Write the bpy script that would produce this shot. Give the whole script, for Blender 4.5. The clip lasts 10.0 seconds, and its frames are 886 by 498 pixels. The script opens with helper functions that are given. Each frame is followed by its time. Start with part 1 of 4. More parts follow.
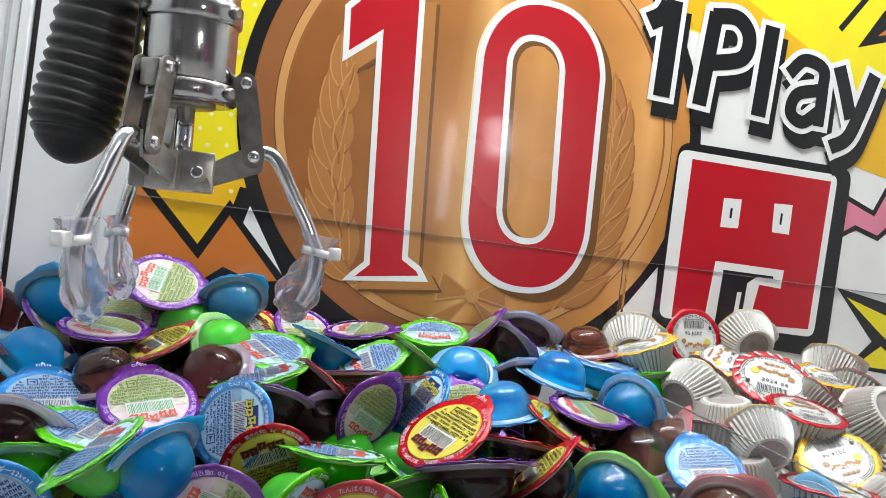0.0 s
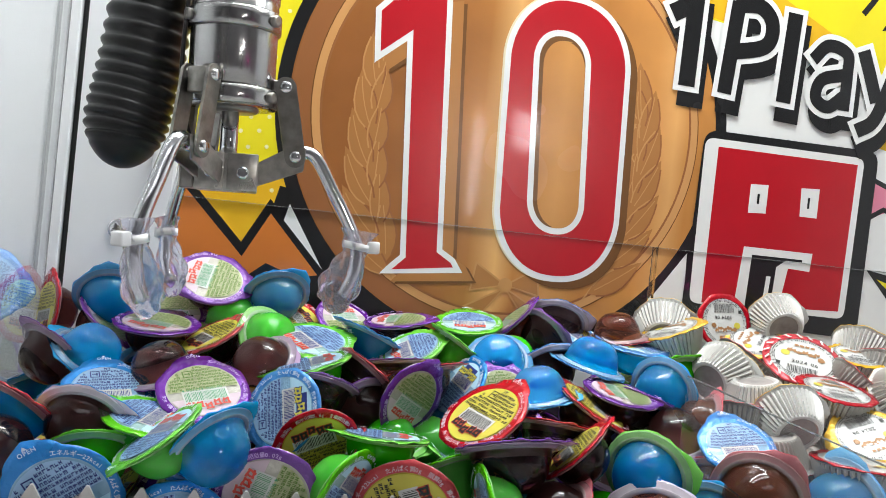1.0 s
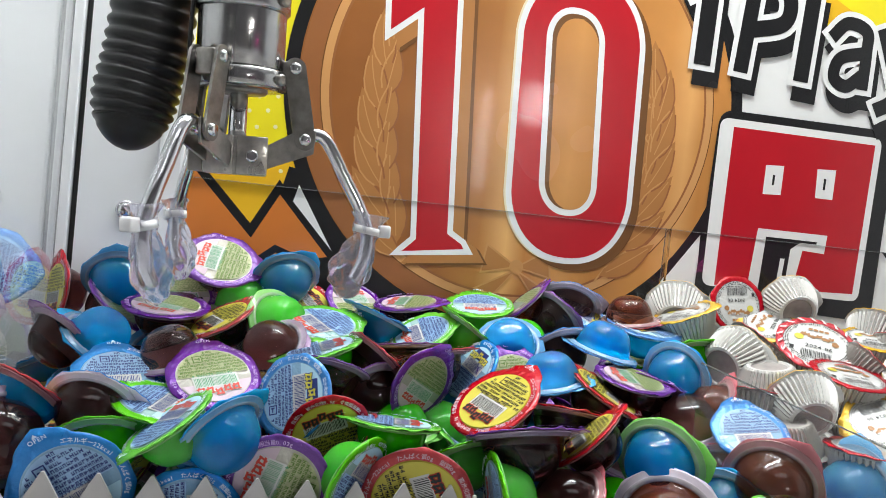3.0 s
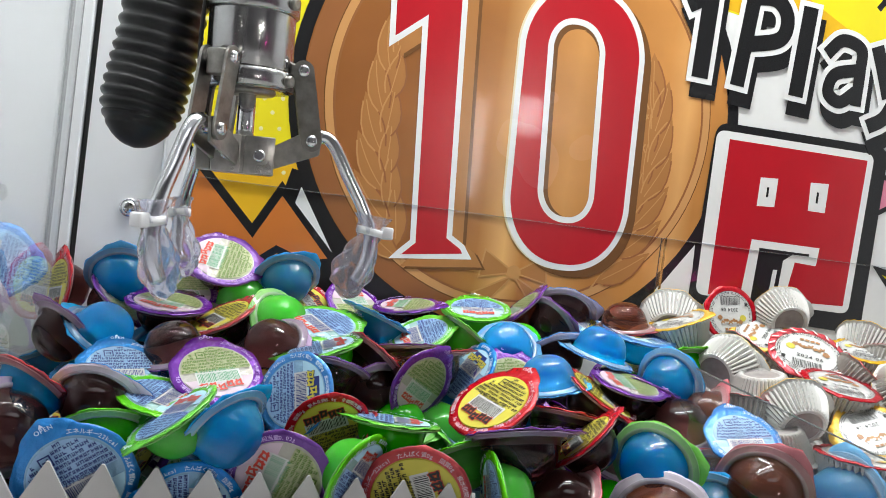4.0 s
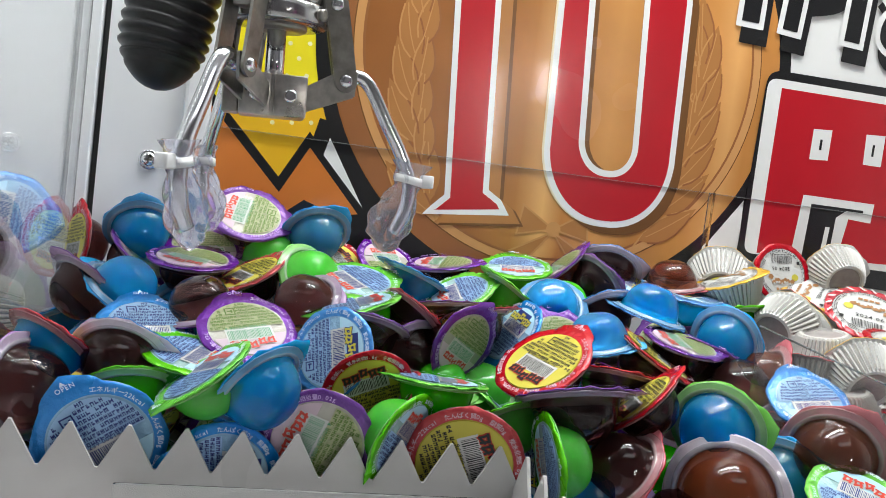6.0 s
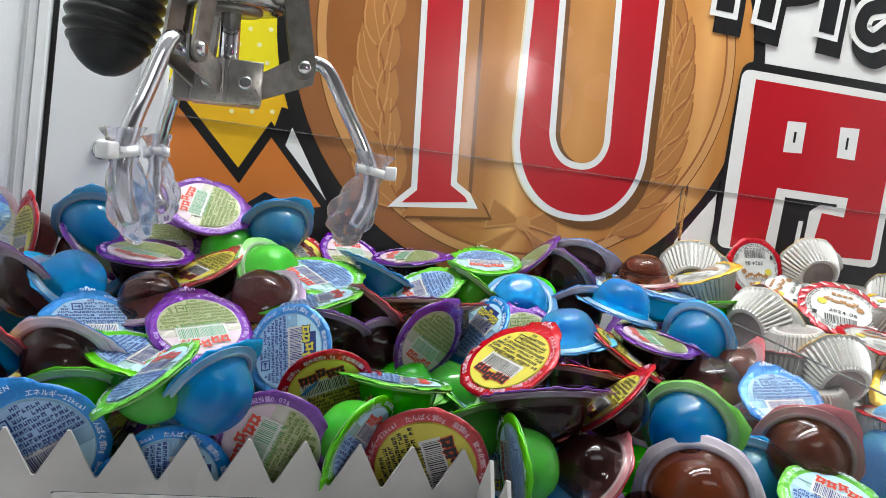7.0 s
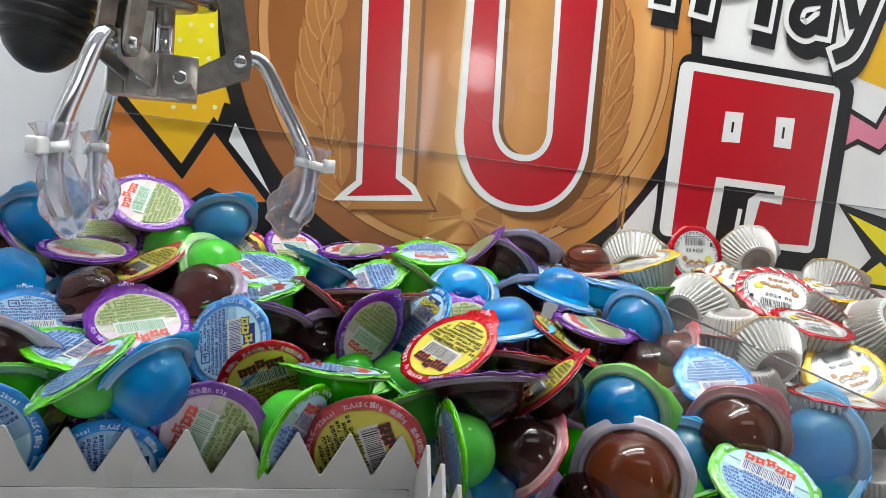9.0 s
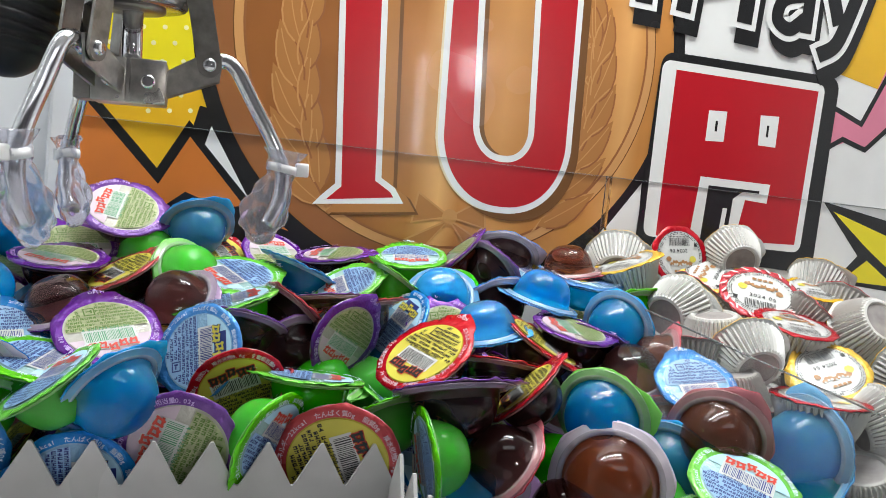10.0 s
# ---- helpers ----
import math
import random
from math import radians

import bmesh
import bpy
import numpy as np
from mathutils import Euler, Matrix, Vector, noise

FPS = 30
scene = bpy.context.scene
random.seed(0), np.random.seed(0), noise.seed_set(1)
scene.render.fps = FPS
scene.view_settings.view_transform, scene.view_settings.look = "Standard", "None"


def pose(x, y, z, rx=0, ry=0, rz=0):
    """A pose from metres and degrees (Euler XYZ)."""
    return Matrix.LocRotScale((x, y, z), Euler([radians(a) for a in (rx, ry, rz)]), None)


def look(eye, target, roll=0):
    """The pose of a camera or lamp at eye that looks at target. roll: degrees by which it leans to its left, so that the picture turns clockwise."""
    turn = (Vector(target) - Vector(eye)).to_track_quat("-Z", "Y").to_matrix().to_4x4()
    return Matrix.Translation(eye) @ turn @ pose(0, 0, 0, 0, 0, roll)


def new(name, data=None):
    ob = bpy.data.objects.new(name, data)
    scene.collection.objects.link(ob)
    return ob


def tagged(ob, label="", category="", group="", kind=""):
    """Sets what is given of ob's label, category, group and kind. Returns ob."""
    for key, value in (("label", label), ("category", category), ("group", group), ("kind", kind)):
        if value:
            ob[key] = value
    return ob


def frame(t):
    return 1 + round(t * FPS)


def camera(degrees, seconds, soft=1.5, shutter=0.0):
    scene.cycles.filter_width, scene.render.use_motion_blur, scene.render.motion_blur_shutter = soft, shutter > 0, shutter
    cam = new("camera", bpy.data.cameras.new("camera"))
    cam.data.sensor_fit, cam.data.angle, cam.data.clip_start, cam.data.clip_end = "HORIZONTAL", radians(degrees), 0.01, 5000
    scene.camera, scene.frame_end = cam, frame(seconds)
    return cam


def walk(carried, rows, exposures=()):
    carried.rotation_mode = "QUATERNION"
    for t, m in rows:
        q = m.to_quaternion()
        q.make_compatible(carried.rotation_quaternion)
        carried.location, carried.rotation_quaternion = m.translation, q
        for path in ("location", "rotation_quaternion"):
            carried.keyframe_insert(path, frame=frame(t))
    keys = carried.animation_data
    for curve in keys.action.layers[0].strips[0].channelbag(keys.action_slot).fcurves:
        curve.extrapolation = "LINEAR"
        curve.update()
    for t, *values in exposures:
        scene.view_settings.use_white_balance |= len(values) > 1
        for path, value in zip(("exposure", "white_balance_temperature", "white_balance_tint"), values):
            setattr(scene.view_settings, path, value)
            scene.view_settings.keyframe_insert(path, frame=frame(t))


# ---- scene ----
cam = camera(55.89, 10.0, soft=0.9)
PATH = [
    (0.0, (-0.1451, 0.0179, 0.2282), (0.1113, 0.9844, 0.2208), 7.50),
    (0.5, (-0.1493, 0.0014, 0.2255), (0.0870, 0.9731, 0.2162), 6.47),
    (1.0, (-0.1529, -0.0003, 0.2263), (0.0708, 0.9742, 0.2084), 6.07),
    (1.5, (-0.1431, 0.0068, 0.2259), (0.0805, 0.9809, 0.1921), 5.84),
    (2.0, (-0.1442, 0.0096, 0.2343), (0.0758, 0.9840, 0.1897), 6.08),
    (2.2, (-0.1446, 0.0103, 0.2319), (0.0741, 0.9848, 0.1822), 5.95),
    (3.3, (-0.1566, 0.0027, 0.2325), (0.0640, 0.9767, 0.1818), 6.56),
    (3.5, (-0.1553, 0.0006, 0.2323), (0.0709, 0.9736, 0.1849), 7.00),
    (4.0, (-0.1623, 0.0003, 0.2283), (0.0667, 0.9730, 0.1892), 7.45),
    (4.5, (-0.1680, 0.0150, 0.2241), (0.0613, 0.9873, 0.1795), 7.76),
    (5.0, (-0.1709, 0.0279, 0.2198), (0.0556, 1.0006, 0.1681), 7.51),
    (5.5, (-0.1709, 0.0280, 0.2159), (0.0478, 1.0019, 0.1546), 7.17),
    (6.8, (-0.1676, 0.0492, 0.2076), (0.0672, 1.0181, 0.1292), 7.67),
    (7.0, (-0.1603, 0.0494, 0.2121), (0.0874, 1.0153, 0.1360), 7.45),
    (7.5, (-0.1503, 0.0430, 0.2119), (0.1258, 1.0015, 0.1403), 6.93),
    (8.0, (-0.1569, 0.0395, 0.2081), (0.1272, 0.9953, 0.1331), 7.08),
    (8.5, (-0.1459, 0.0350, 0.2117), (0.1396, 0.9904, 0.1359), 6.77),
    (9.0, (-0.1482, 0.0392, 0.2110), (0.1382, 0.9944, 0.1362), 6.62),
    (9.5, (-0.1470, 0.0426, 0.2124), (0.1405, 0.9973, 0.1360), 6.35),
    (10.0, (-0.1369, 0.0423, 0.2141), (0.1541, 0.9961, 0.1389), 6.13),
]
walk(cam, [(t, look(eye, target, roll)) for t, eye, target, roll in PATH])

# ---- light: two tubes under the cabinet's roof, the pale light of the hall and an added fill ----
world = bpy.data.worlds.new("hall_light")
scene.world = world
world.use_nodes = True
world.node_tree.nodes["Background"].inputs[0].default_value = (0.93, 0.96, 1.0, 1)
world.node_tree.nodes["Background"].inputs[1].default_value = 0.25
scene.view_settings.exposure = -0.01


def area(name, m, sx, sy, watts, colour=(0.965, 1.0, 0.985)):
    data = bpy.data.lights.new(name, "AREA")
    data.shape, data.size, data.size_y, data.energy, data.color = "RECTANGLE", sx, sy, watts, colour
    ob = new(name, data)
    ob.matrix_world = m
    return ob


area("tube_light_front", look((0.05, 0.35, 0.80), (0.05, 0.48, 0.12)), 0.60, 0.06, 1.5)
area("tube_light_back", look((0.05, 0.47, 0.80), (0.05, 0.50, 0.12)), 0.60, 0.06, 5.6)
# unseen fill overhead, added to brighten the front of the heap
area("hall_lamp", pose(0.35, -0.75, 1.95), 1.4, 0.6, 6.5, (0.95, 0.97, 1.0))

# ---- materials ----
MATS = {}


def material(name, colour, rough=0.4, metal=0.0, spread=0.08, scale=60.0, bump=0.0, bump_scale=300.0, transmission=0.0,
             subsurface=0.0, coat=0.0, per_object=0.0, ior=1.45, spec=0.5, coat_rough=0.06, bleed=0.006):
    m = bpy.data.materials.new(name)
    m.use_nodes = True
    nt = m.node_tree
    b = nt.nodes["Principled BSDF"]
    tc = nt.nodes.new("ShaderNodeTexCoord")
    n1 = nt.nodes.new("ShaderNodeTexNoise")
    n1.inputs["Scale"].default_value, n1.inputs["Detail"].default_value = scale, 6
    nt.links.new(tc.outputs["Object"], n1.inputs["Vector"])
    ramp = nt.nodes.new("ShaderNodeMapRange")
    ramp.inputs["From Min"].default_value, ramp.inputs["From Max"].default_value = 0.3, 0.7
    ramp.inputs["To Min"].default_value, ramp.inputs["To Max"].default_value = 1 - spread, 1 + spread
    nt.links.new(n1.outputs["Fac"], ramp.inputs["Value"])
    hsv = nt.nodes.new("ShaderNodeHueSaturation")
    hsv.inputs["Color"].default_value = (*colour, 1)
    nt.links.new(ramp.outputs["Result"], hsv.inputs["Value"])
    if per_object:
        info = nt.nodes.new("ShaderNodeObjectInfo")
        vary = nt.nodes.new("ShaderNodeMapRange")
        vary.inputs["To Min"].default_value, vary.inputs["To Max"].default_value = 1 - per_object, 1 + per_object
        nt.links.new(info.outputs["Random"], vary.inputs["Value"])
        nt.links.new(vary.outputs["Result"], hsv.inputs["Saturation"])
    nt.links.new(hsv.outputs["Color"], b.inputs["Base Color"])
    rr = nt.nodes.new("ShaderNodeMapRange")
    rr.inputs["To Min"].default_value, rr.inputs["To Max"].default_value = rough * 0.7, min(1, rough * 1.3)
    n2 = nt.nodes.new("ShaderNodeTexNoise")
    n2.inputs["Scale"].default_value = scale * 0.3
    nt.links.new(tc.outputs["Object"], n2.inputs["Vector"])
    nt.links.new(n2.outputs["Fac"], rr.inputs["Value"])
    nt.links.new(rr.outputs["Result"], b.inputs["Roughness"])
    b.inputs["Metallic"].default_value = metal
    b.inputs["Transmission Weight"].default_value = transmission
    b.inputs["IOR"].default_value = ior
    b.inputs["Specular IOR Level"].default_value = spec
    b.inputs["Coat Weight"].default_value = coat
    b.inputs["Coat Roughness"].default_value = coat_rough
    if subsurface:
        b.inputs["Subsurface Weight"].default_value = subsurface
        b.inputs["Subsurface Radius"].default_value = (1, 1, 1)
        b.inputs["Subsurface Scale"].default_value = bleed
    if bump:
        n3 = nt.nodes.new("ShaderNodeTexNoise")
        n3.inputs["Scale"].default_value, n3.inputs["Detail"].default_value = bump_scale, 4
        nt.links.new(tc.outputs["Object"], n3.inputs["Vector"])
        bp = nt.nodes.new("ShaderNodeBump")
        bp.inputs["Strength"].default_value, bp.inputs["Distance"].default_value = bump, 0.001
        nt.links.new(n3.outputs["Fac"], bp.inputs["Height"])
        nt.links.new(bp.outputs["Normal"], b.inputs["Normal"])
    MATS[name] = m
    return m


def print_ink(name, colour, spread=0.04):
    return material(name, colour, 0.24, spread=spread, scale=25, coat=0.15, bump=0.05, bump_scale=45)


for ink, rgb in {"poster_white": (0.80, 0.80, 0.79), "poster_yellow": (0.84, 0.72, 0.02), "poster_amber": (0.80, 0.46, 0.02),
                 "poster_orange": (0.62, 0.19, 0.035), "poster_black": (0.014, 0.014, 0.015), "poster_red": (0.48, 0.009, 0.018),
                 "poster_pink": (0.70, 0.22, 0.32), "rim_brown": (0.31, 0.12, 0.042), "band_light": (0.60, 0.30, 0.11),
                 "leaf_line": (0.55, 0.27, 0.092), "shade_brown": (0.17, 0.072, 0.022), "dot_pale": (0.86, 0.80, 0.42),
                 "leaf_fill": (0.43, 0.185, 0.056), "cream_edge": (0.80, 0.70, 0.48)}.items():
    print_ink(ink, rgb)


def bronze():
    """Printed bronze, brown to pale copper; lamp reflections are painted in as vertical sheen bands."""
    m = print_ink("poster_bronze", (0.5, 0.24, 0.09), 0.13)
    [n for n in m.node_tree.nodes if n.type == "TEX_NOISE"][0].inputs["Scale"].default_value = 14
    nt = m.node_tree
    tc = nt.nodes.new("ShaderNodeTexCoord")
    sep = nt.nodes.new("ShaderNodeSeparateXYZ")
    nt.links.new(tc.outputs["Object"], sep.inputs[0])
    mr = nt.nodes.new("ShaderNodeMapRange")
    mr.inputs["From Min"].default_value, mr.inputs["From Max"].default_value = -0.125, 0.175
    nt.links.new(sep.outputs["X"], mr.inputs["Value"])
    ramp = nt.nodes.new("ShaderNodeValToRGB")
    cr = ramp.color_ramp
    cr.elements[0].position, cr.elements[0].color = 0.0, (0.290, 0.106, 0.029, 1)
    cr.elements[1].position, cr.elements[1].color = 1.0, (0.540, 0.230, 0.058, 1)
    for p, c in ((0.3, (0.340, 0.127, 0.034)), (0.43, (0.430, 0.175, 0.045)), (0.5, (0.740, 0.396, 0.140)), (0.55, (0.480, 0.198, 0.051)), (0.64, (0.600, 0.276, 0.078)),
                 (0.73, (0.470, 0.193, 0.048)), (0.88, (0.600, 0.267, 0.074)), (0.95, (0.700, 0.359, 0.125))):
        cr.elements.new(p).color = (*c, 1)
    nt.links.new(mr.outputs["Result"], ramp.inputs["Fac"])
    hsv = [n for n in nt.nodes if n.type == "HUE_SAT"][0]
    nt.links.new(ramp.outputs["Color"], hsv.inputs["Color"])
    return m


bronze()
material("panel_white", (0.74, 0.75, 0.77), 0.35, spread=0.03, scale=20, coat=0.2)
material("plate_white", (0.50, 0.49, 0.485), 0.3, spread=0.12, scale=22, coat=0.3)
material("groove_black", (0.02, 0.02, 0.02), 0.6)
material("hall_grey", (0.42, 0.41, 0.42), 0.8, spread=0.15, scale=3)
material("chrome", (0.72, 0.72, 0.74), 0.10, 1.0, spread=0.05, scale=90)
material("chrome_dull", (0.46, 0.455, 0.45), 0.20, 1.0, spread=0.12, scale=60)
material("steel", (0.47, 0.45, 0.42), 0.30, 1.0, spread=0.2, scale=200, bump=0.05, bump_scale=500)
material("steel_dark", (0.30, 0.285, 0.265), 0.34, 1.0, spread=0.25, scale=150)
material("rubber_black", (0.012, 0.012, 0.013), 0.38, spread=0.2, scale=80)
material("tie_white", (0.85, 0.85, 0.86), 0.35, subsurface=0.1)
material("sleeve_clear", (0.84, 0.84, 0.93), 0.22, transmission=0.86, ior=1.12, bump=0.4, bump_scale=140, coat=0.6)
material("foil_white", (0.64, 0.65, 0.64), 0.25, spread=0.05, bump=0.25, bump_scale=420, coat=0.4)
material("paper_cup", (0.82, 0.81, 0.78), 0.35, spread=0.04, transmission=0.3, coat=0.3, per_object=0.1)
# same cup plastic, its colour darkened for cups in the heap's shade
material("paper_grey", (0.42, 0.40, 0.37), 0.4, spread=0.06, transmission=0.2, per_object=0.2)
# crease shade between the flutes, painted as a darker cup colour
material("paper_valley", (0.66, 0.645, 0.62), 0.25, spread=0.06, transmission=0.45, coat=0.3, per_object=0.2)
material("choc_base", (0.34, 0.31, 0.30), 0.35, spread=0.25, scale=120)
material("foil_inner", (0.86, 0.87, 0.88), 0.4, spread=0.05, bump=0.2, bump_scale=300)
material("ink_black", (0.02, 0.02, 0.022), 0.4)
material("ink_navy", (0.012, 0.03, 0.20), 0.4)
material("ink_green", (0.11, 0.20, 0.03), 0.4)
material("ink_barcode_green", (0.06, 0.30, 0.14), 0.4)
material("ink_red", (0.60, 0.05, 0.03), 0.4)
material("ink_yellow", (0.60, 0.53, 0.07), 0.35)
material("ink_pale", (0.62, 0.72, 0.84), 0.4)
material("ink_brown", (0.36, 0.18, 0.07), 0.4)
material("ink_pink", (0.58, 0.46, 0.54), 0.35)
material("ink_lilac", (0.45, 0.30, 0.62), 0.4)
material("tone_olive", (0.38, 0.41, 0.23), 0.35, spread=0.25, scale=500)
material("tone_blue", (0.30, 0.50, 0.74), 0.35, spread=0.1)
material("ink_sky", (0.42, 0.68, 0.84), 0.35)
material("acrylic", (0.97, 0.985, 0.985), 0.02, spread=0.0, transmission=1.0, ior=1.49)
material("acrylic_edge", (0.66, 0.70, 0.70), 0.15, transmission=0.8)

RIMS = {"purple": (0.13, 0.022, 0.28), "blue": (0.010, 0.21, 0.60), "green": (0.13, 0.60, 0.025), "red": (0.48, 0.014, 0.025), "yellow": (0.80, 0.48, 0.02), "check": (0.62, 0.03, 0.05)}
BACKS = {"purple": (0.42, 0.26, 0.48), "pale": (0.80, 0.70, 0.82), "blue": (0.07, 0.46, 0.86), "green": (0.22, 0.76, 0.08), "red": (0.56, 0.17, 0.20), "yellow": (0.7, 0.6, 0.3), "check": (0.7, 0.5, 0.5)}
for key, rgb in RIMS.items():
    material("rim_" + key, rgb, 0.27, 0.25, spread=0.08, bump=0.7, bump_scale=420, coat=0.25, coat_rough=0.1, per_object=0.1)
for key in BACKS:
    material("back_" + key, BACKS[key], 0.25, spread=0.10, transmission=0.1, coat=0.15, per_object=0.15, bump=0.2, bump_scale=380)
    material("flange_" + key, tuple(min(0.92, 0.80 * c + 0.20) for c in BACKS[key]), 0.10, spread=0.08, scale=160, transmission=0.35 if key == "pale" else 0.5, coat=0.25, per_object=0.15, bump=0.15, bump_scale=260)
    material("seal_" + key, tuple(min(0.92, 0.45 * c + 0.50) for c in BACKS[key]), 0.12, spread=0.10, scale=160, transmission=0.6, coat=0.25, per_object=0.2, bump=0.15, bump_scale=260)
for key, rgb, glow, clear in (("blue", (0.0, 0.40, 1.0), 1.0, 0.74), ("green", (0.10, 0.80, 0.05), 1.0, 0.60), ("brown", (0.10, 0.032, 0.030), 0.4, 0.92), ("red_brown", (0.25, 0.062, 0.026), 0.6, 0.82)):
    gel = material("jelly_" + key, rgb, 0.06, spread=0.10, scale=45, transmission=clear, subsurface=glow, coat=0.25, coat_rough=0.07, bleed=0.016, per_object=0.10, ior=1.33, bump=0.30, bump_scale=48)
    gel.node_tree.nodes["Principled BSDF"].inputs["Subsurface Radius"].default_value = [0.25 + 0.75 * c for c in rgb]
for key, rgb in (("purple", (0.50, 0.48, 0.43)), ("blue", (0.27, 0.47, 0.68)), ("green", (0.38, 0.58, 0.58)), ("red", (0.54, 0.44, 0.06))):
    material("face_" + key, rgb, 0.24, 0.1, spread=0.07, scale=120, bump=0.6, bump_scale=420, coat=0.2, coat_rough=0.12)


# ---- mesh helpers ----
def mesh_from(bm, name, mats, smooth=True):
    me = bpy.data.meshes.new(name)
    bm.to_mesh(me)
    bm.free()
    for m in mats:
        me.materials.append(MATS[m])
    if smooth:
        for p in me.polygons:
            p.use_smooth = True
    return me


def part(name, bm, mat, parent, label="", smooth=True, m=None):
    mats = mat if isinstance(mat, (list, tuple)) else [mat]
    ob = new(name, mesh_from(bm, name, mats, smooth))
    ob.parent = parent
    if m is not None:
        ob.matrix_basis = m
    if label:
        ob["label"] = label
    return ob


def shared(name, me, parent, label=""):
    ob = new(name, me)
    ob.parent = parent
    if label:
        ob["label"] = label
    return ob


def box(bm, x0, x1, y0, y1, z0, z1, bevel=0.0):
    v = [bm.verts.new(c) for c in ((x0, y0, z0), (x1, y0, z0), (x1, y1, z0), (x0, y1, z0), (x0, y0, z1), (x1, y0, z1), (x1, y1, z1), (x0, y1, z1))]
    fs = [bm.faces.new([v[i] for i in q]) for q in ((3, 2, 1, 0), (4, 5, 6, 7), (0, 1, 5, 4), (1, 2, 6, 5), (2, 3, 7, 6), (3, 0, 4, 7))]
    if bevel:
        edges = list({e for f in fs for e in f.edges})
        bmesh.ops.bevel(bm, geom=edges, offset=bevel, segments=2, affect="EDGES", profile=0.5)
    return bm


def lathe(bm, profile, seg=32, mat=0):
    """Turns (radius, z) pairs about z."""
    rings = []
    for r, z in profile:
        if r < 1e-6:
            rings.append([bm.verts.new((0, 0, z))])
        else:
            rings.append([bm.verts.new((r * math.cos(2 * math.pi * i / seg), r * math.sin(2 * math.pi * i / seg), z)) for i in range(seg)])
    for a, b in zip(rings, rings[1:]):
        for i in range(seg):
            j = (i + 1) % seg
            q = [a[i % len(a)], a[j % len(a)], b[j % len(b)], b[i % len(b)]]
            q = list(dict.fromkeys(q))
            if len(q) > 2:
                bm.faces.new(q).material_index = mat
    return bm


def pipe(bm, points, radii, seg=16, flat=1.0, fold=0.0):
    """A tube along points; flat squeezes its section."""
    pts = [Vector(p) for p in points]
    rings = []
    up = Vector((0, 1, 0.01))
    for i, p in enumerate(pts):
        d = (pts[min(i + 1, len(pts) - 1)] - pts[max(i - 1, 0)]).normalized()
        a = d.cross(up).normalized()
        b = d.cross(a).normalized()
        r = radii[i] if isinstance(radii, (list, tuple)) else radii
        w = [r * (1 + fold * math.sin(5 * 2 * math.pi * k / seg + i * 0.35) * math.sin(1.7 + i * 0.5)) for k in range(seg)]
        rings.append([bm.verts.new(p + a * w[k] * math.cos(2 * math.pi * k / seg) + b * w[k] * flat * math.sin(2 * math.pi * k / seg)) for k in range(seg)])
    for u, v in zip(rings, rings[1:]):
        for k in range(seg):
            j = (k + 1) % seg
            bm.faces.new([u[k], u[j], v[j], v[k]])
    bm.faces.new(rings[0][::-1])
    bm.faces.new(rings[-1])
    return bm


def smooth_line(points, n=8):
    """Catmull-Rom through the points."""
    p = [Vector(q) for q in points]
    p = [2 * p[0] - p[1]] + p + [2 * p[-1] - p[-2]]
    out = []
    for i in range(1, len(p) - 2):
        for k in range(n):
            t = k / n
            a, b, c, d = p[i - 1], p[i], p[i + 1], p[i + 2]
            out.append(0.5 * (2 * b + (c - a) * t + (2 * a - 5 * b + 4 * c - d) * t * t + (3 * b - a - 3 * c + d) * t ** 3))
    out.append(p[-2])
    return out


def thing(name, label, category, group="", m=None):
    ob = new(name)
    ob.empty_display_size = 0.01
    tagged(ob, label, category, group)
    if m is not None:
        ob.matrix_basis = m
    return ob


# ---- the cabinet ----
WALL, LEFT = 0.600, -0.2825


def structure(name, bm, mat, label):
    ob = new(name, mesh_from(bm, name, [mat], smooth=False))
    return tagged(ob, label, kind="structure")


structure("wall_back", box(bmesh.new(), -0.2725, 0.75, WALL, WALL + 0.02, 0.0, 0.82), "panel_white", "white laminated back panel of the crane cabinet")
structure("wall_back_next_bay", box(bmesh.new(), -0.75, -0.287, WALL + 0.003, WALL + 0.02, 0.0, 0.82), "panel_white", "white back panel of the neighbouring bay")
structure("groove", box(bmesh.new(), -0.2765, -0.2727, WALL + 0.004, WALL + 0.02, 0.0, 0.82), "groove_black", "dark gap between back panel and corner post")
structure("corner_post", box(bmesh.new(), -0.2868, -0.2767, WALL - 0.004, WALL + 0.02, 0.0, 0.82, 0.001), "panel_white", "pale aluminium corner post")
structure("floor", box(bmesh.new(), -0.75, 0.75, -0.35, WALL + 0.02, -0.03, 0.0), "plate_white", "pale playfield floor under the heap")
structure("ceiling", box(bmesh.new(), -0.75, 0.75, 0.02, WALL + 0.02, 0.82, 0.84), "panel_white", "white roof of the cabinet")
structure("wall_right", box(bmesh.new(), 0.73, 0.75, 0.0, WALL, 0.0, 0.82), "panel_white", "white side wall of the cabinet")
structure("wall_left_far", box(bmesh.new(), -0.77, -0.75, 0.0, WALL, 0.0, 0.82), "panel_white", "white side wall of the neighbouring bay")
structure("wall_front_low", box(bmesh.new(), -0.75, 0.75, -0.35, -0.33, 0.0, 0.05), "panel_white", "low white front edge of the cabinet")
# unseen box for the hall, added to dim the surroundings that chrome reflects
structure("hall_floor", box(bmesh.new(), -1.5, 1.5, -1.5, 0.8, -0.93, -0.90), "hall_grey", "unseen hall floor, added for dim reflections")
structure("hall_wall_rear", box(bmesh.new(), -1.5, 1.5, -1.55, -1.5, -0.9, 2.0), "hall_grey", "unseen dim hall wall, added for reflections in the chrome")
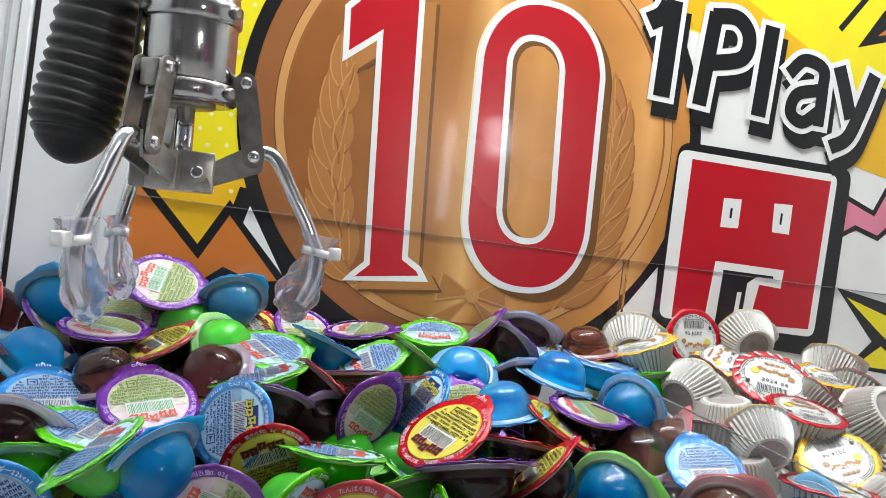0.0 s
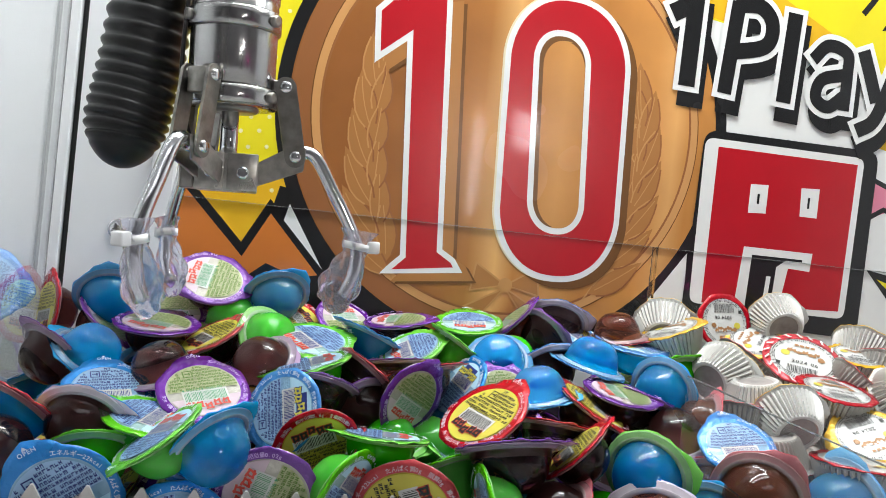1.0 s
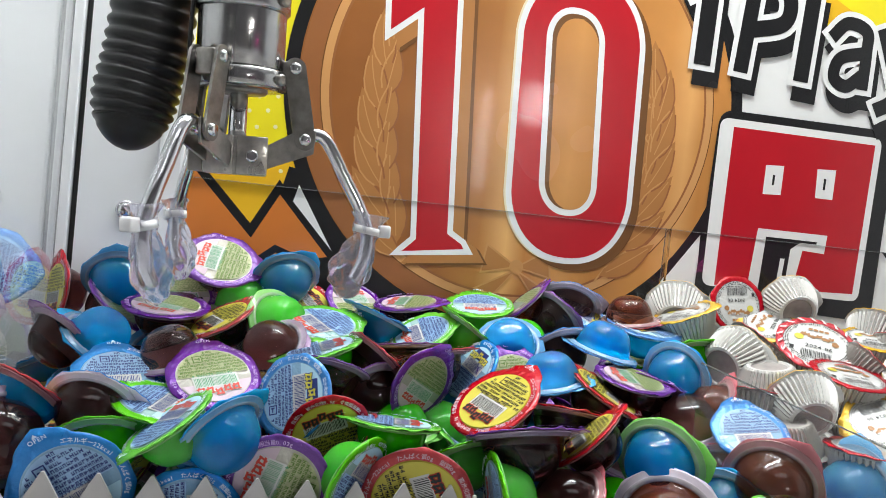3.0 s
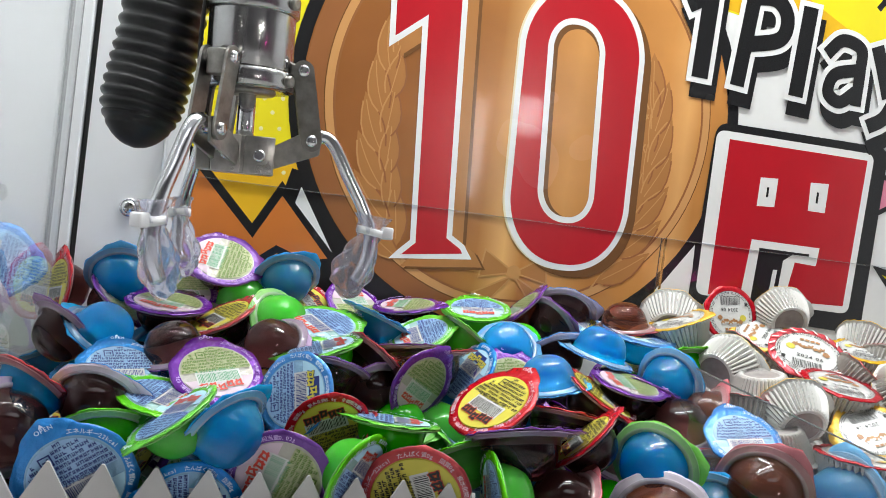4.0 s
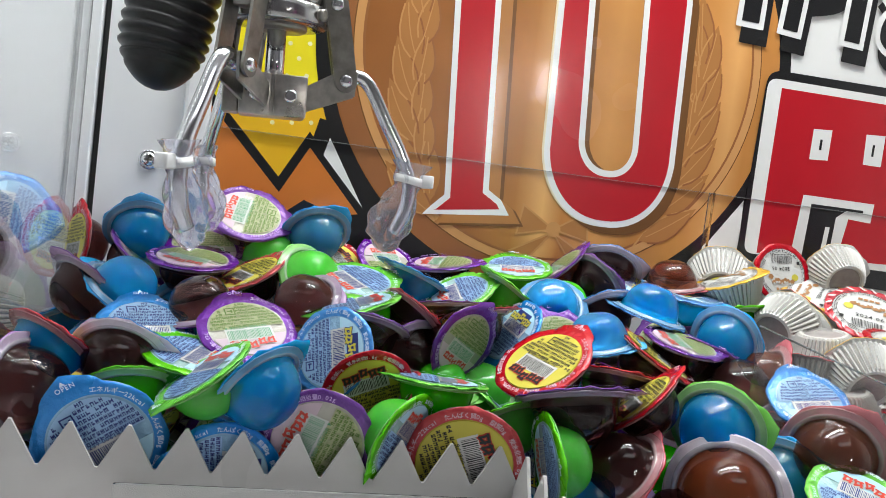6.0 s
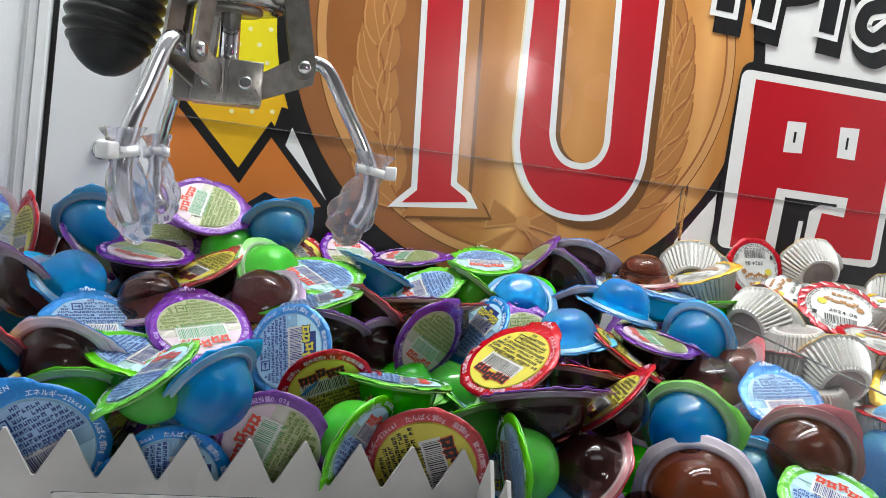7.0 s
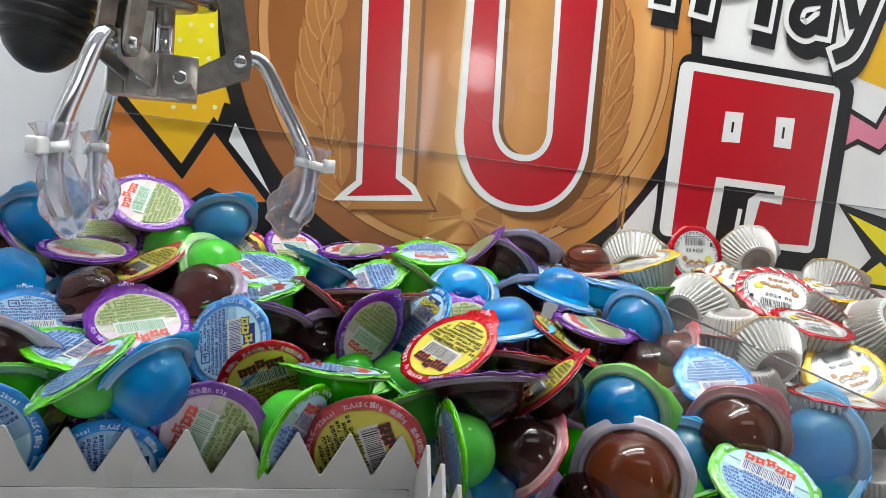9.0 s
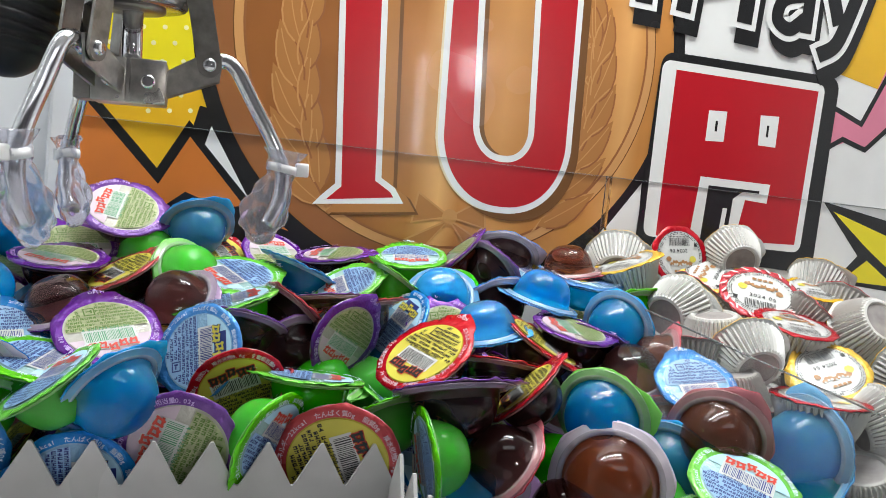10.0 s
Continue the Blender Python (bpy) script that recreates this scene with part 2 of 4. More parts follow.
structure("hall_wall_left", box(bmesh.new(), -1.55, -1.5, -1.5, 0.8, -0.9, 2.0), "hall_grey", "unseen dim hall wall, added for reflections in the chrome")
structure("hall_wall_right", box(bmesh.new(), 1.5, 1.55, -1.5, 0.8, -0.9, 2.0), "hall_grey", "unseen dim hall wall, added for reflections in the chrome")
structure("hall_wall_back", box(bmesh.new(), -1.5, 1.5, 0.8, 0.85, -0.9, 2.0), "hall_grey", "unseen dim wall behind the cabinet, added to close the hall")
structure("hall_ceiling", box(bmesh.new(), -1.5, 1.5, -1.5, 0.8, 2.0, 2.05), "hall_grey", "unseen dim hall ceiling, added for reflections in the chrome")
structure("cabinet_base", box(bmesh.new(), -0.75, 0.75, -0.35, WALL + 0.02, -0.90, -0.032), "panel_white", "white lower body of the crane cabinet")


def lit_sign(name, label, m, w, h, colour, strength):
    """A glowing sign box across the hall."""
    root = thing(name, label, "lit sign", m=m)
    part("casing", box(bmesh.new(), -w / 2 - 0.01, w / 2 + 0.01, -0.06, -0.002, -0.9 - m.translation.z, h / 2 + 0.01, 0.003), "groove_black", root)
    glow = bpy.data.materials.new("glow_" + name)
    glow.use_nodes = True
    pb = glow.node_tree.nodes["Principled BSDF"]
    pb.inputs["Emission Color"].default_value = (*colour, 1)
    pb.inputs["Emission Strength"].default_value = strength
    MATS[glow.name] = glow
    part("glowing_panel", box(bmesh.new(), -w / 2, w / 2, -0.001, 0.004, -h / 2, h / 2), glow.name, root)


lit_sign("wall_sign", "white glowing sign box standing across the hall", pose(0.61, -1.2, 0.56), 0.07, 0.105, (1, 1, 1), 60)
lit_sign("tube_sign", "upright white tube lamp across the hall", pose(0.465, -1.2, 0.44), 0.025, 0.28, (1, 0.97, 0.9), 45)
lit_sign("pink_sign", "small magenta neon sign across the hall", pose(1.22, -1.2, 0.105), 0.04, 0.085, (1, 0.05, 0.5), 20)
pane = structure("side_pane", box(bmesh.new(), LEFT - 0.0045, LEFT, 0.05, WALL - 0.005, 0.0, 0.80), "acrylic", "clear acrylic side pane between two bays")
pane.visible_shadow = False
# raised rounded edge strip where the printed board begins
structure("trim_strip", box(bmesh.new(), -0.2235, -0.2065, WALL - 0.006, WALL - 0.0005, 0.0, 0.80, 0.0025), "panel_white", "white rounded strip along the poster's edge")


def screw(x, z, r=0.0065):
    root = thing("panel_screw", "domed chrome cross-head screw in the white panel", "screw", m=pose(x, WALL, z, 90, 0, 0))
    part("washer", lathe(bmesh.new(), [(0, 0.0), (r, 0.0), (r, 0.0008), (r * 0.8, 0.0012), (0, 0.0012)], 28), "chrome", root)
    part("head", lathe(bmesh.new(), [(r * 0.78, 0.001), (r * 0.72, 0.0026), (r * 0.5, 0.0037), (0, 0.0042)], 28), "chrome", root)
    bm = bmesh.new()
    box(bm, -r * 0.4, r * 0.4, -r * 0.07, r * 0.07, 0.0039, 0.0045)
    box(bm, -r * 0.07, r * 0.07, -r * 0.4, r * 0.4, 0.0039, 0.0046)
    part("cross_recess", bm, "steel_dark", root, smooth=False)


screw(-0.2415, 0.2065)

# ---- the printed poster ----
poster = thing("poster", "glossy comic-style price poster with a big bronze coin", "poster")
LAYER = 0.00005


def at_layer(k):
    return WALL - 0.0008 - LAYER * k


def sheet(name, pts, mat, layer, label=""):
    bm = bmesh.new()
    y = at_layer(layer)
    f = bm.faces.new([bm.verts.new((x, y, z)) for x, z in pts])
    f.normal_update()
    if f.normal.y > 0:
        f.normal_flip()
    bmesh.ops.triangulate(bm, faces=[f])
    return part(name, bm, mat, poster, label, smooth=False)


def outline(name, pts, width, mat, layer):
    """A brush line of even width along the points."""
    p = [Vector((x, z)) for x, z in pts]
    left, right = [], []
    for i, q in enumerate(p):
        a = (q - p[i - 1]).normalized() if i else (p[1] - q).normalized()
        b = (p[i + 1] - q).normalized() if i < len(p) - 1 else a
        n = Vector((-(a + b).y, (a + b).x)).normalized()
        k = width / 2 / max(0.35, n.dot(Vector((-a.y, a.x))))
        left.append(q + n * k)
        right.append(q - n * k)
    bm = bmesh.new()
    y = at_layer(layer)
    L = [bm.verts.new((q.x, y, q.y)) for q in left]
    Rr = [bm.verts.new((q.x, y, q.y)) for q in right]
    for i in range(len(p) - 1):
        bm.faces.new([L[i], L[i + 1], Rr[i + 1], Rr[i]])
    return part(name, bm, mat, poster, smooth=False)


def disc(cx, cz, r, n=96):
    return [(cx + r * math.cos(2 * math.pi * i / n), cz + r * math.sin(2 * math.pi * i / n)) for i in range(n)]


def moved(pts, dx, dz):
    return [(x + dx, z + dz) for x, z in pts]


def inset(pts, d):
    """Moves a closed outline's sides inwards by d."""
    p = [Vector(q) for q in pts]
    area2 = sum(a.x * b.y - b.x * a.y for a, b in zip(p, p[1:] + p[:1]))
    s = 1 if area2 > 0 else -1
    out = []
    for i, q in enumerate(p):
        a = (q - p[i - 1]).normalized()
        b = (p[(i + 1) % len(p)] - q).normalized()
        na, nb = Vector((-a.y, a.x)) * s, Vector((-b.y, b.x)) * s
        n = (na + nb)
        n = n / max(0.4, n.length_squared / 2)
        out.append(tuple(q + n * d))
    return out


def rounded(pts, r, n=6):
    out = []
    p = [Vector(q) for q in pts]
    for i, q in enumerate(p):
        a, b = (p[i - 1] - q).normalized(), (p[(i + 1) % len(p)] - q).normalized()
        s, e2 = q + a * r, q + b * r
        for k in range(n + 1):
            t = k / n
            out.append(tuple((1 - t) ** 2 * s + 2 * t * (1 - t) * q + t * t * e2))
    return out


sheet("paper", [(-0.206, 0.0), (0.72, 0.0), (0.72, 0.60), (-0.206, 0.60)], "poster_white", 0)
# yellow burst with dots on the upper half, plain below the sheet joint
sheet('yellow_field', [(-0.223, 0.379), (-0.091, 0.407), (-0.088, 0.267), (-0.141, 0.231), (-0.159, 0.201), (-0.209, 0.254)], 'poster_yellow', 1)
sheet('yellow_shade', [(-0.122, 0.263), (-0.115, 0.257), (-0.142, 0.234), (-0.158, 0.202), (-0.186, 0.233), (-0.203, 0.252)], 'poster_amber', 2)
sheet('orange_burst', [(-0.209, 0.253), (-0.159, 0.199), (-0.141, 0.231), (-0.102, 0.188), (-0.088, 0.211), (-0.044, 0.174), (-0.073, 0.151), (-0.199, 0.131)], 'poster_orange', 2.4)
outline('burst_line', [(-0.210, 0.254), (-0.159, 0.201), (-0.142, 0.233), (-0.103, 0.190), (-0.089, 0.214), (-0.041, 0.175)], 0.006, 'poster_black', 3)
sheet('dark_wedge', [(-0.141, 0.231), (-0.137, 0.248), (-0.126, 0.246), (-0.104, 0.210), (-0.084, 0.189), (-0.101, 0.188)], 'poster_black', 2.8)
sheet('white_sliver', [(-0.129, 0.236), (-0.102, 0.192), (-0.132, 0.224)], 'poster_white', 3.6)
outline('burst_line', [(-0.152, 0.181), (-0.141, 0.190), (-0.119, 0.182), (-0.085, 0.189), (-0.050, 0.178)], 0.005, 'poster_black', 3.3)
sheet('orange_tip', [(-0.092, 0.186), (-0.058, 0.180), (-0.069, 0.172), (-0.084, 0.176)], 'poster_orange', 4)
sheet('dark_base', [(-0.121, 0.181), (-0.085, 0.188), (-0.038, 0.171), (-0.037, 0.160), (-0.119, 0.157)], 'poster_black', 2.6)
sheet('dark_base', [(0.114, 0.183), (0.204, 0.193), (0.201, 0.179), (0.115, 0.174)], 'poster_black', 5.4)
sheet('white_sliver', [(0.183, 0.234), (0.186, 0.192), (0.151, 0.189)], 'poster_white', 5.7)
outline('wedge_line', [(0.183, 0.238), (0.185, 0.191)], 0.004, 'poster_black', 6)
sheet('yellow_field', [(0.108, 0.450), (0.368, 0.505), (0.388, 0.381), (0.329, 0.399), (0.136, 0.421)], 'poster_yellow', 1)
sheet('amber_ray', [(0.154, 0.459), (0.188, 0.467), (0.293, 0.420), (0.263, 0.406), (0.170, 0.419)], 'poster_amber', 2)
sheet('amber_ray', [(0.351, 0.398), (0.384, 0.409), (0.398, 0.326), (0.339, 0.336)], 'poster_amber', 2.3)
outline('ray_line', [(0.316, 0.442), (0.348, 0.487)], 0.005, 'poster_black', 3)
sheet('dark_spike', [(0.335, 0.431), (0.356, 0.465), (0.373, 0.478), (0.378, 0.446)], 'poster_black', 3)
sheet('orange_spike', [(0.353, 0.444), (0.375, 0.464), (0.377, 0.450)], 'poster_orange', 4)
sheet('pink_bolt', [(0.344, 0.307), (0.372, 0.298), (0.390, 0.347), (0.418, 0.319), (0.377, 0.279), (0.362, 0.284), (0.344, 0.277)], 'poster_pink', 3)
outline('bolt_line', [(0.345, 0.308), (0.372, 0.299), (0.395, 0.348)], 0.004, 'poster_black', 4)
outline('bolt_line', [(0.343, 0.277), (0.356, 0.285), (0.379, 0.279), (0.419, 0.318)], 0.004, 'poster_black', 4)
sheet('burst_star', [(0.346, 0.234), (0.426, 0.222), (0.437, 0.165), (0.366, 0.170), (0.387, 0.193)], 'poster_black', 3)
sheet('star_fill', [(0.357, 0.227), (0.416, 0.211), (0.435, 0.175), (0.395, 0.200)], 'poster_yellow', 4)
sheet('star_fill', [(0.374, 0.172), (0.397, 0.190), (0.430, 0.170)], 'poster_yellow', 4)
# the numeral: red with a white rim and a printed brown shade
ONE = [(-0.080, 0.343), (-0.083, 0.382), (-0.073, 0.393), (-0.028, 0.402), (-0.016, 0.215), (-0.006, 0.209), (0.001, 0.199), (-0.061, 0.193), (-0.055, 0.200), (-0.047, 0.208), (-0.058, 0.362)]
EN = [(0.186, 0.324), (0.332, 0.325), (0.329, 0.191), (0.187, 0.193)]
EN_BLACK = [(0.185, 0.330), (0.345, 0.332), (0.343, 0.175), (0.181, 0.182)]
EN_RED = [(0.198, 0.318), (0.326, 0.319), (0.323, 0.197), (0.198, 0.194)]
EN_WHITE = [(0.230, 0.242), (0.293, 0.242), (0.292, 0.227), (0.272, 0.228), (0.266, 0.189), (0.226, 0.186)]
EN_DARK = [(0.238, 0.236), (0.284, 0.236), (0.284, 0.234), (0.269, 0.234), (0.261, 0.228), (0.259, 0.186), (0.236, 0.185)]
EN_SLIT = [(0.253, 0.220), (0.257, 0.220), (0.255, 0.188), (0.251, 0.188)]
EYE_A = [(0.230, 0.292), (0.246, 0.293), (0.246, 0.270), (0.230, 0.269)]
EYE_B = [(0.276, 0.294), (0.293, 0.295), (0.293, 0.271), (0.277, 0.271)]
PUPIL_A = [(0.237, 0.285), (0.239, 0.285), (0.239, 0.277), (0.237, 0.277)]
PUPIL_B = [(0.283, 0.287), (0.285, 0.287), (0.285, 0.278), (0.283, 0.278)]
LETTERS = [([([(0.165, 0.435), (0.164, 0.361)], 0), ([(0.146, 0.415), (0.156, 0.422), (0.161, 0.432)], 1)], 0.0141)]
LETTERS += [([([(0.202, 0.433), (0.197, 0.360)], 0), ([(0.199, 0.430), (0.221, 0.432), (0.233, 0.420), (0.229, 0.402), (0.200, 0.393)], 1)], 0.0124)]
LETTERS += [([([(0.253, 0.432), (0.250, 0.360)], 0)], 0.0133)]
LETTERS += [([([(0.273, 0.398), (0.286, 0.411), (0.304, 0.407), (0.306, 0.391), (0.306, 0.361)], 1), ([(0.304, 0.390), (0.283, 0.383), (0.279, 0.368), (0.291, 0.362), (0.304, 0.372)], 1)], 0.0104)]
LETTERS += [([([(0.319, 0.412), (0.327, 0.394), (0.336, 0.372)], 1), ([(0.354, 0.411), (0.344, 0.378), (0.335, 0.356), (0.320, 0.346)], 1)], 0.0120)]
COIN = (0.029, 0.315, 0.166)
BOW = (0.035, 0.193)
ZERO = (0.0684, 0.415, 0.199, 0.0178, 0.1189, -0.0037, 3.2)
HOLE = (0.0644, 0.388, 0.235, 0.0413, 0.0875, -0.0048, 3.2)

# dots of the comic screen print above the joint
random.seed(4)
bm = bmesh.new()
for i in range(26):
    for j in range(26):
        x, z = -0.205 + i * 0.0125 + (j % 2) * 0.006, 0.236 + j * 0.0105 + i * 0.0016
        if x > 0.02 or z > 0.5 or math.hypot(x - COIN[0], z - COIN[1]) < COIN[2] + 0.012 or z < 0.2365 + max(0, -0.168 - x) * 1.3:
            continue
        f = bm.faces.new([bm.verts.new((px, at_layer(4), pz)) for px, pz in disc(x, z, 0.0015, 10)])
        f.normal_update()
        if f.normal.y > 0:
            f.normal_flip()
part("dot_screen", bm, "dot_pale", poster, smooth=False)

# the coin
cx, cz, cr = COIN
sheet("coin_outline", disc(cx, cz, cr + 0.0095), "poster_black", 5)
sheet("coin_edge", disc(cx, cz, cr), "poster_bronze", 6)
sheet("coin_edge_shade", [(x, z) for x, z in disc(cx, cz, cr - 0.001) if x < cx - 0.02] , "rim_brown", 7)
sheet("coin_band_line", disc(cx, cz, cr - 0.0150), "shade_brown", 8)
sheet("coin_band", disc(cx, cz, cr - 0.0158), "band_light", 9)
sheet("coin_groove", disc(cx, cz, cr - 0.0215), "rim_brown", 10)
sheet("coin_face", disc(cx, cz, cr - 0.0232), "poster_bronze", 11)


def leaf(x, z, ang, length, width, layer, bend):
    """A laurel leaf in low relief: one lit edge, one shaded edge and a lit midrib."""
    c, s = math.cos(ang), math.sin(ang)
    us = (0, 0.12, 0.26, 0.42, 0.58, 0.74, 0.88, 1)

    def at(u, w):
        a, b = u * length, w * width * math.sin(math.pi * u ** 0.85) + bend * u * u * length
        return x + c * a - s * b, z + s * a + c * b
    upper, lower = [at(u, 1) for u in us], [at(u, -1) for u in us]
    sheet("laurel_leaf", upper + lower[-2:0:-1], "leaf_fill", layer)
    lit, dark = (upper, lower) if upper[3][0] < lower[3][0] else (lower, upper)
    outline("leaf_edge_shade", dark[1:-1], 0.0013, "rim_brown", layer + 0.5)
    outline("leaf_edge", lit[1:-1], 0.0012, "leaf_line", layer + 1)
    outline("leaf_rib", [at(u, 0.1) for u in us[1:-1]], 0.0008, "leaf_line", layer + 1)


SPRAYS = (((-0.050, 0.188), (-0.084, 0.250), (-0.0735, 0.340), -1), ((0.098, 0.188), (0.140, 0.245), (0.1310, 0.325), 1))
for p0, p1, p2, side in SPRAYS:
    def stem_at(t):
        return tuple((1 - t) ** 2 * a + 2 * t * (1 - t) * b + t * t * c for a, b, c in zip(p0, p1, p2))
    outline("laurel_stem", [stem_at(i / 8) for i in range(9)], 0.0014, "leaf_line", 12.2)
    for i in range(6):
        t = 0.04 + 0.172 * i
        (x, z), (x2, z2) = stem_at(t), stem_at(t + 0.05)
        along = math.atan2(z2 - z, x2 - x)
        leaf(x, z, along - side * radians(32 - 2 * i), 0.050 - 0.001 * i, 0.0084, 12.5 + 0.9 * i, 0.16 * side)
        (x, z) = stem_at(t + 0.07)
        leaf(x, z, along + side * radians(25 - 2 * i), 0.046 - 0.002 * i, 0.0076, 12.8 + 0.9 * i, -0.14 * side)
    leaf(*p2, radians(96 if side > 0 else 88), 0.049 if side > 0 else 0.045, 0.0090, 17.55, 0.04 * side)
# the bow under the wreath
bx, bz = BOW
for s in (-1, 1):
    for q, lay in (([(0, 0), (s * 0.024, 0.015), (s * 0.027, -0.006)], 17 + s * 0.3), ([(0, -0.002), (s * 0.030, -0.018), (s * 0.016, -0.022)], 16.2 + s * 0.2)):
        pts = [(bx + x, bz + z) for x, z in q]
        sheet("bow_loop", pts, "leaf_fill", lay)
        outline("bow_edge", pts + pts[:1], 0.0013, "leaf_line", lay + 1)
sheet("bow_knot", disc(bx, bz, 0.0055, 20), "leaf_line", 19)

# numeral one
sheet("numeral_shade", moved(ONE, 0.0115, -0.0065), "shade_brown", 19.5)
sheet("numeral_side", moved(ONE, 0.0088, -0.005), "leaf_fill", 20)
sheet("numeral_rim", ONE, "poster_white", 21)
sheet("numeral_one", inset(ONE, 0.0042), "poster_red", 22)


def stadium(cx, top, bottom, left, right, lean, power=2.6, n=72):
    """A tall rounded loop; lean shifts its top to the right."""
    out = []
    half, r = (top - bottom) / 2, (right - left) / 2
    for i in range(n):
        a = 2 * math.pi * i / n
        c, s = math.cos(a), math.sin(a)
        bend = math.copysign(half - r * 1.08, s) if abs(s) > 1e-9 else 0
        u, z = r * math.copysign(abs(c) ** 0.88, c), bend + r * 1.08 * s
        out.append((cx + u + lean * z / half, (top + bottom) / 2 + z))
    return out


zo, zi = stadium(*ZERO), stadium(*HOLE)
sheet("numeral_shade", moved(zo, 0.0062, -0.0048), "shade_brown", 20.3)
sheet("numeral_rim", moved(zo, -0.0016, 0.0), "cream_edge", 21)
sheet("numeral_rim", zo, "poster_white", 22)
sheet("numeral_zero", inset(zo, 0.0045), "poster_red", 23)
sheet("numeral_rim", zi, "poster_white", 24)
hole = inset(zi, 0.0046)
sheet("hole_shade", hole, "shade_brown", 25)
sheet("hole_face", [(x + 0.0035 * (1 if x < HOLE[0] else 0), z - 0.003 * (1 if z > 0.29 else 0)) for x, z in hole], "poster_bronze", 26)

# the yen sign
sheet("sign_ground", rounded(EN_BLACK, 0.012), "poster_black", 20)
sheet("sign_rim", rounded(EN, 0.008), "poster_white", 21)
sheet("sign_field", EN_RED, "poster_red", 22)
for q in (EYE_A, EYE_B, EN_WHITE):
    sheet("sign_gap", q, "poster_white", 23)
for q in (PUPIL_A, PUPIL_B, EN_DARK):
    sheet("sign_slit", q, "poster_black", 24)
sheet("sign_gap", EN_SLIT, "poster_white", 25)


def glyphs(text, fat):
    """A filled mesh of the built-in typeface."""
    cu = bpy.data.curves.new("lettering", "FONT")
    cu.body, cu.size, cu.offset, cu.resolution_u = text, 1.0, fat, 3
    cu.dimensions = "2D"
    cu.fill_mode = "BOTH"
    cu.space_character = 1.16
    ob = new("lettering", cu)
    me = bpy.data.meshes.new_from_object(ob.evaluated_get(bpy.context.evaluated_depsgraph_get()))
    bpy.data.objects.remove(ob)
    return me


def bold_letter(name, strokes, width):
    """A fat comic letter from its strokes: dropped black shade, white rim, black face."""
    for kind, mat, base, extra, dx, dz in (("shade", "poster_black", 26, 0.0085, 0.0045, -0.0115), ("rim", "poster_white", 30, 0.0085, 0, 0), ("face", "poster_black", 34, 0.0, 0, 0)):
        for k, (pts, curved) in enumerate(strokes):
            line = [Vector((x, 0, z)) for x, z in pts]
            line = smooth_line(line, 8) if curved else line
            # square the ends out by the rim's breadth
            a, c = (line[0] - line[1]).normalized() * extra / 2, (line[-1] - line[-2]).normalized() * extra / 2
            line = [line[0] + a] + list(line[1:-1]) + [line[-1] + c]
            outline("letter_" + kind, [(q.x + dx, q.z + dz) for q in line], width + extra, mat, base + 0.45 * k + next_letter[0] * 0.08)
    next_letter[0] += 1


next_letter = [0]
for strokes, width in LETTERS:
    bold_letter("letter", strokes, width)

# joint of the two printed sheets: a thin lifted edge
bm = box(bmesh.new(), -0.206, 0.72, at_layer(36), at_layer(0), 0.2331, 0.2337)
part("sheet_joint", bm, "acrylic_edge", poster, smooth=False)

# ---- clear divider between the two heaps ----
divider = structure("divider", box(bmesh.new(), 0.1475, 0.1495, 0.585, WALL - 0.009, 0.0, 0.2335), "acrylic", "clear acrylic divider standing on the back panel")
divider.visible_shadow = False

# ---- low clear sheet that slants through the heap between jelly and sweet cups ----
A, B = Vector((0.092, 0.423, 0.1615)), Vector((0.260, 0.330, 0.1020))
bm = bmesh.new()
side = (B - A).cross(Vector((0, 0, 1))).normalized() * 0.0010
foot = [Vector((q.x, q.y, 0.0)) for q in (A, B)]
v = [bm.verts.new(q) for q in (foot[0] - side, foot[1] - side, B - side, A - side, foot[0] + side, foot[1] + side, B + side, A + side)]
for q in ((0, 1, 2, 3), (7, 6, 5, 4), (0, 4, 5, 1), (1, 5, 6, 2), (2, 6, 7, 3), (3, 7, 4, 0)):
    bm.faces.new([v[i] for i in q])
bmesh.ops.recalc_face_normals(bm, faces=bm.faces)
low_sheet = structure("low_divider", bm, "acrylic", "low clear acrylic sheet between the two heaps")
low_sheet.visible_shadow = False
rail = part("cut_edge", pipe(bmesh.new(), [A, B], 0.0005, 8), "acrylic_edge", low_sheet)

# ---- saw-toothed chute guard ----
guard = thing("chute_guard", "white saw-toothed plastic guard around the prize chute", "guard")
TOOTH, Z_TIP, Z_ROOT, GY, GX = 0.0226, 0.1005, 0.0825, 0.3845, -0.0455


def toothed(x0, n, pitch):
    """A plate in the xz plane with n teeth from x0."""
    bm = bmesh.new()
    row = [(x0, 0.0)]
    for i in range(n):
        row += [(x0 + i * pitch + 0.0006, Z_ROOT), (x0 + (i + 0.5) * pitch - 0.0006, Z_TIP), (x0 + (i + 0.5) * pitch + 0.0006, Z_TIP), (x0 + (i + 1) * pitch - 0.0006, Z_ROOT)]
    row.append((x0 + n * pitch, 0.0))
    f = bm.faces.new([bm.verts.new((x, 0, z)) for x, z in row])
    ext = bmesh.ops.extrude_face_region(bm, geom=[f])
    bmesh.ops.translate(bm, verts=[v for v in ext["geom"] if isinstance(v, bmesh.types.BMVert)], vec=(0, 0.0016, 0))
    bmesh.ops.triangulate(bm, faces=[q for q in bm.faces if len(q.verts) > 4])
    bmesh.ops.recalc_face_normals(bm, faces=bm.faces)
    return bm


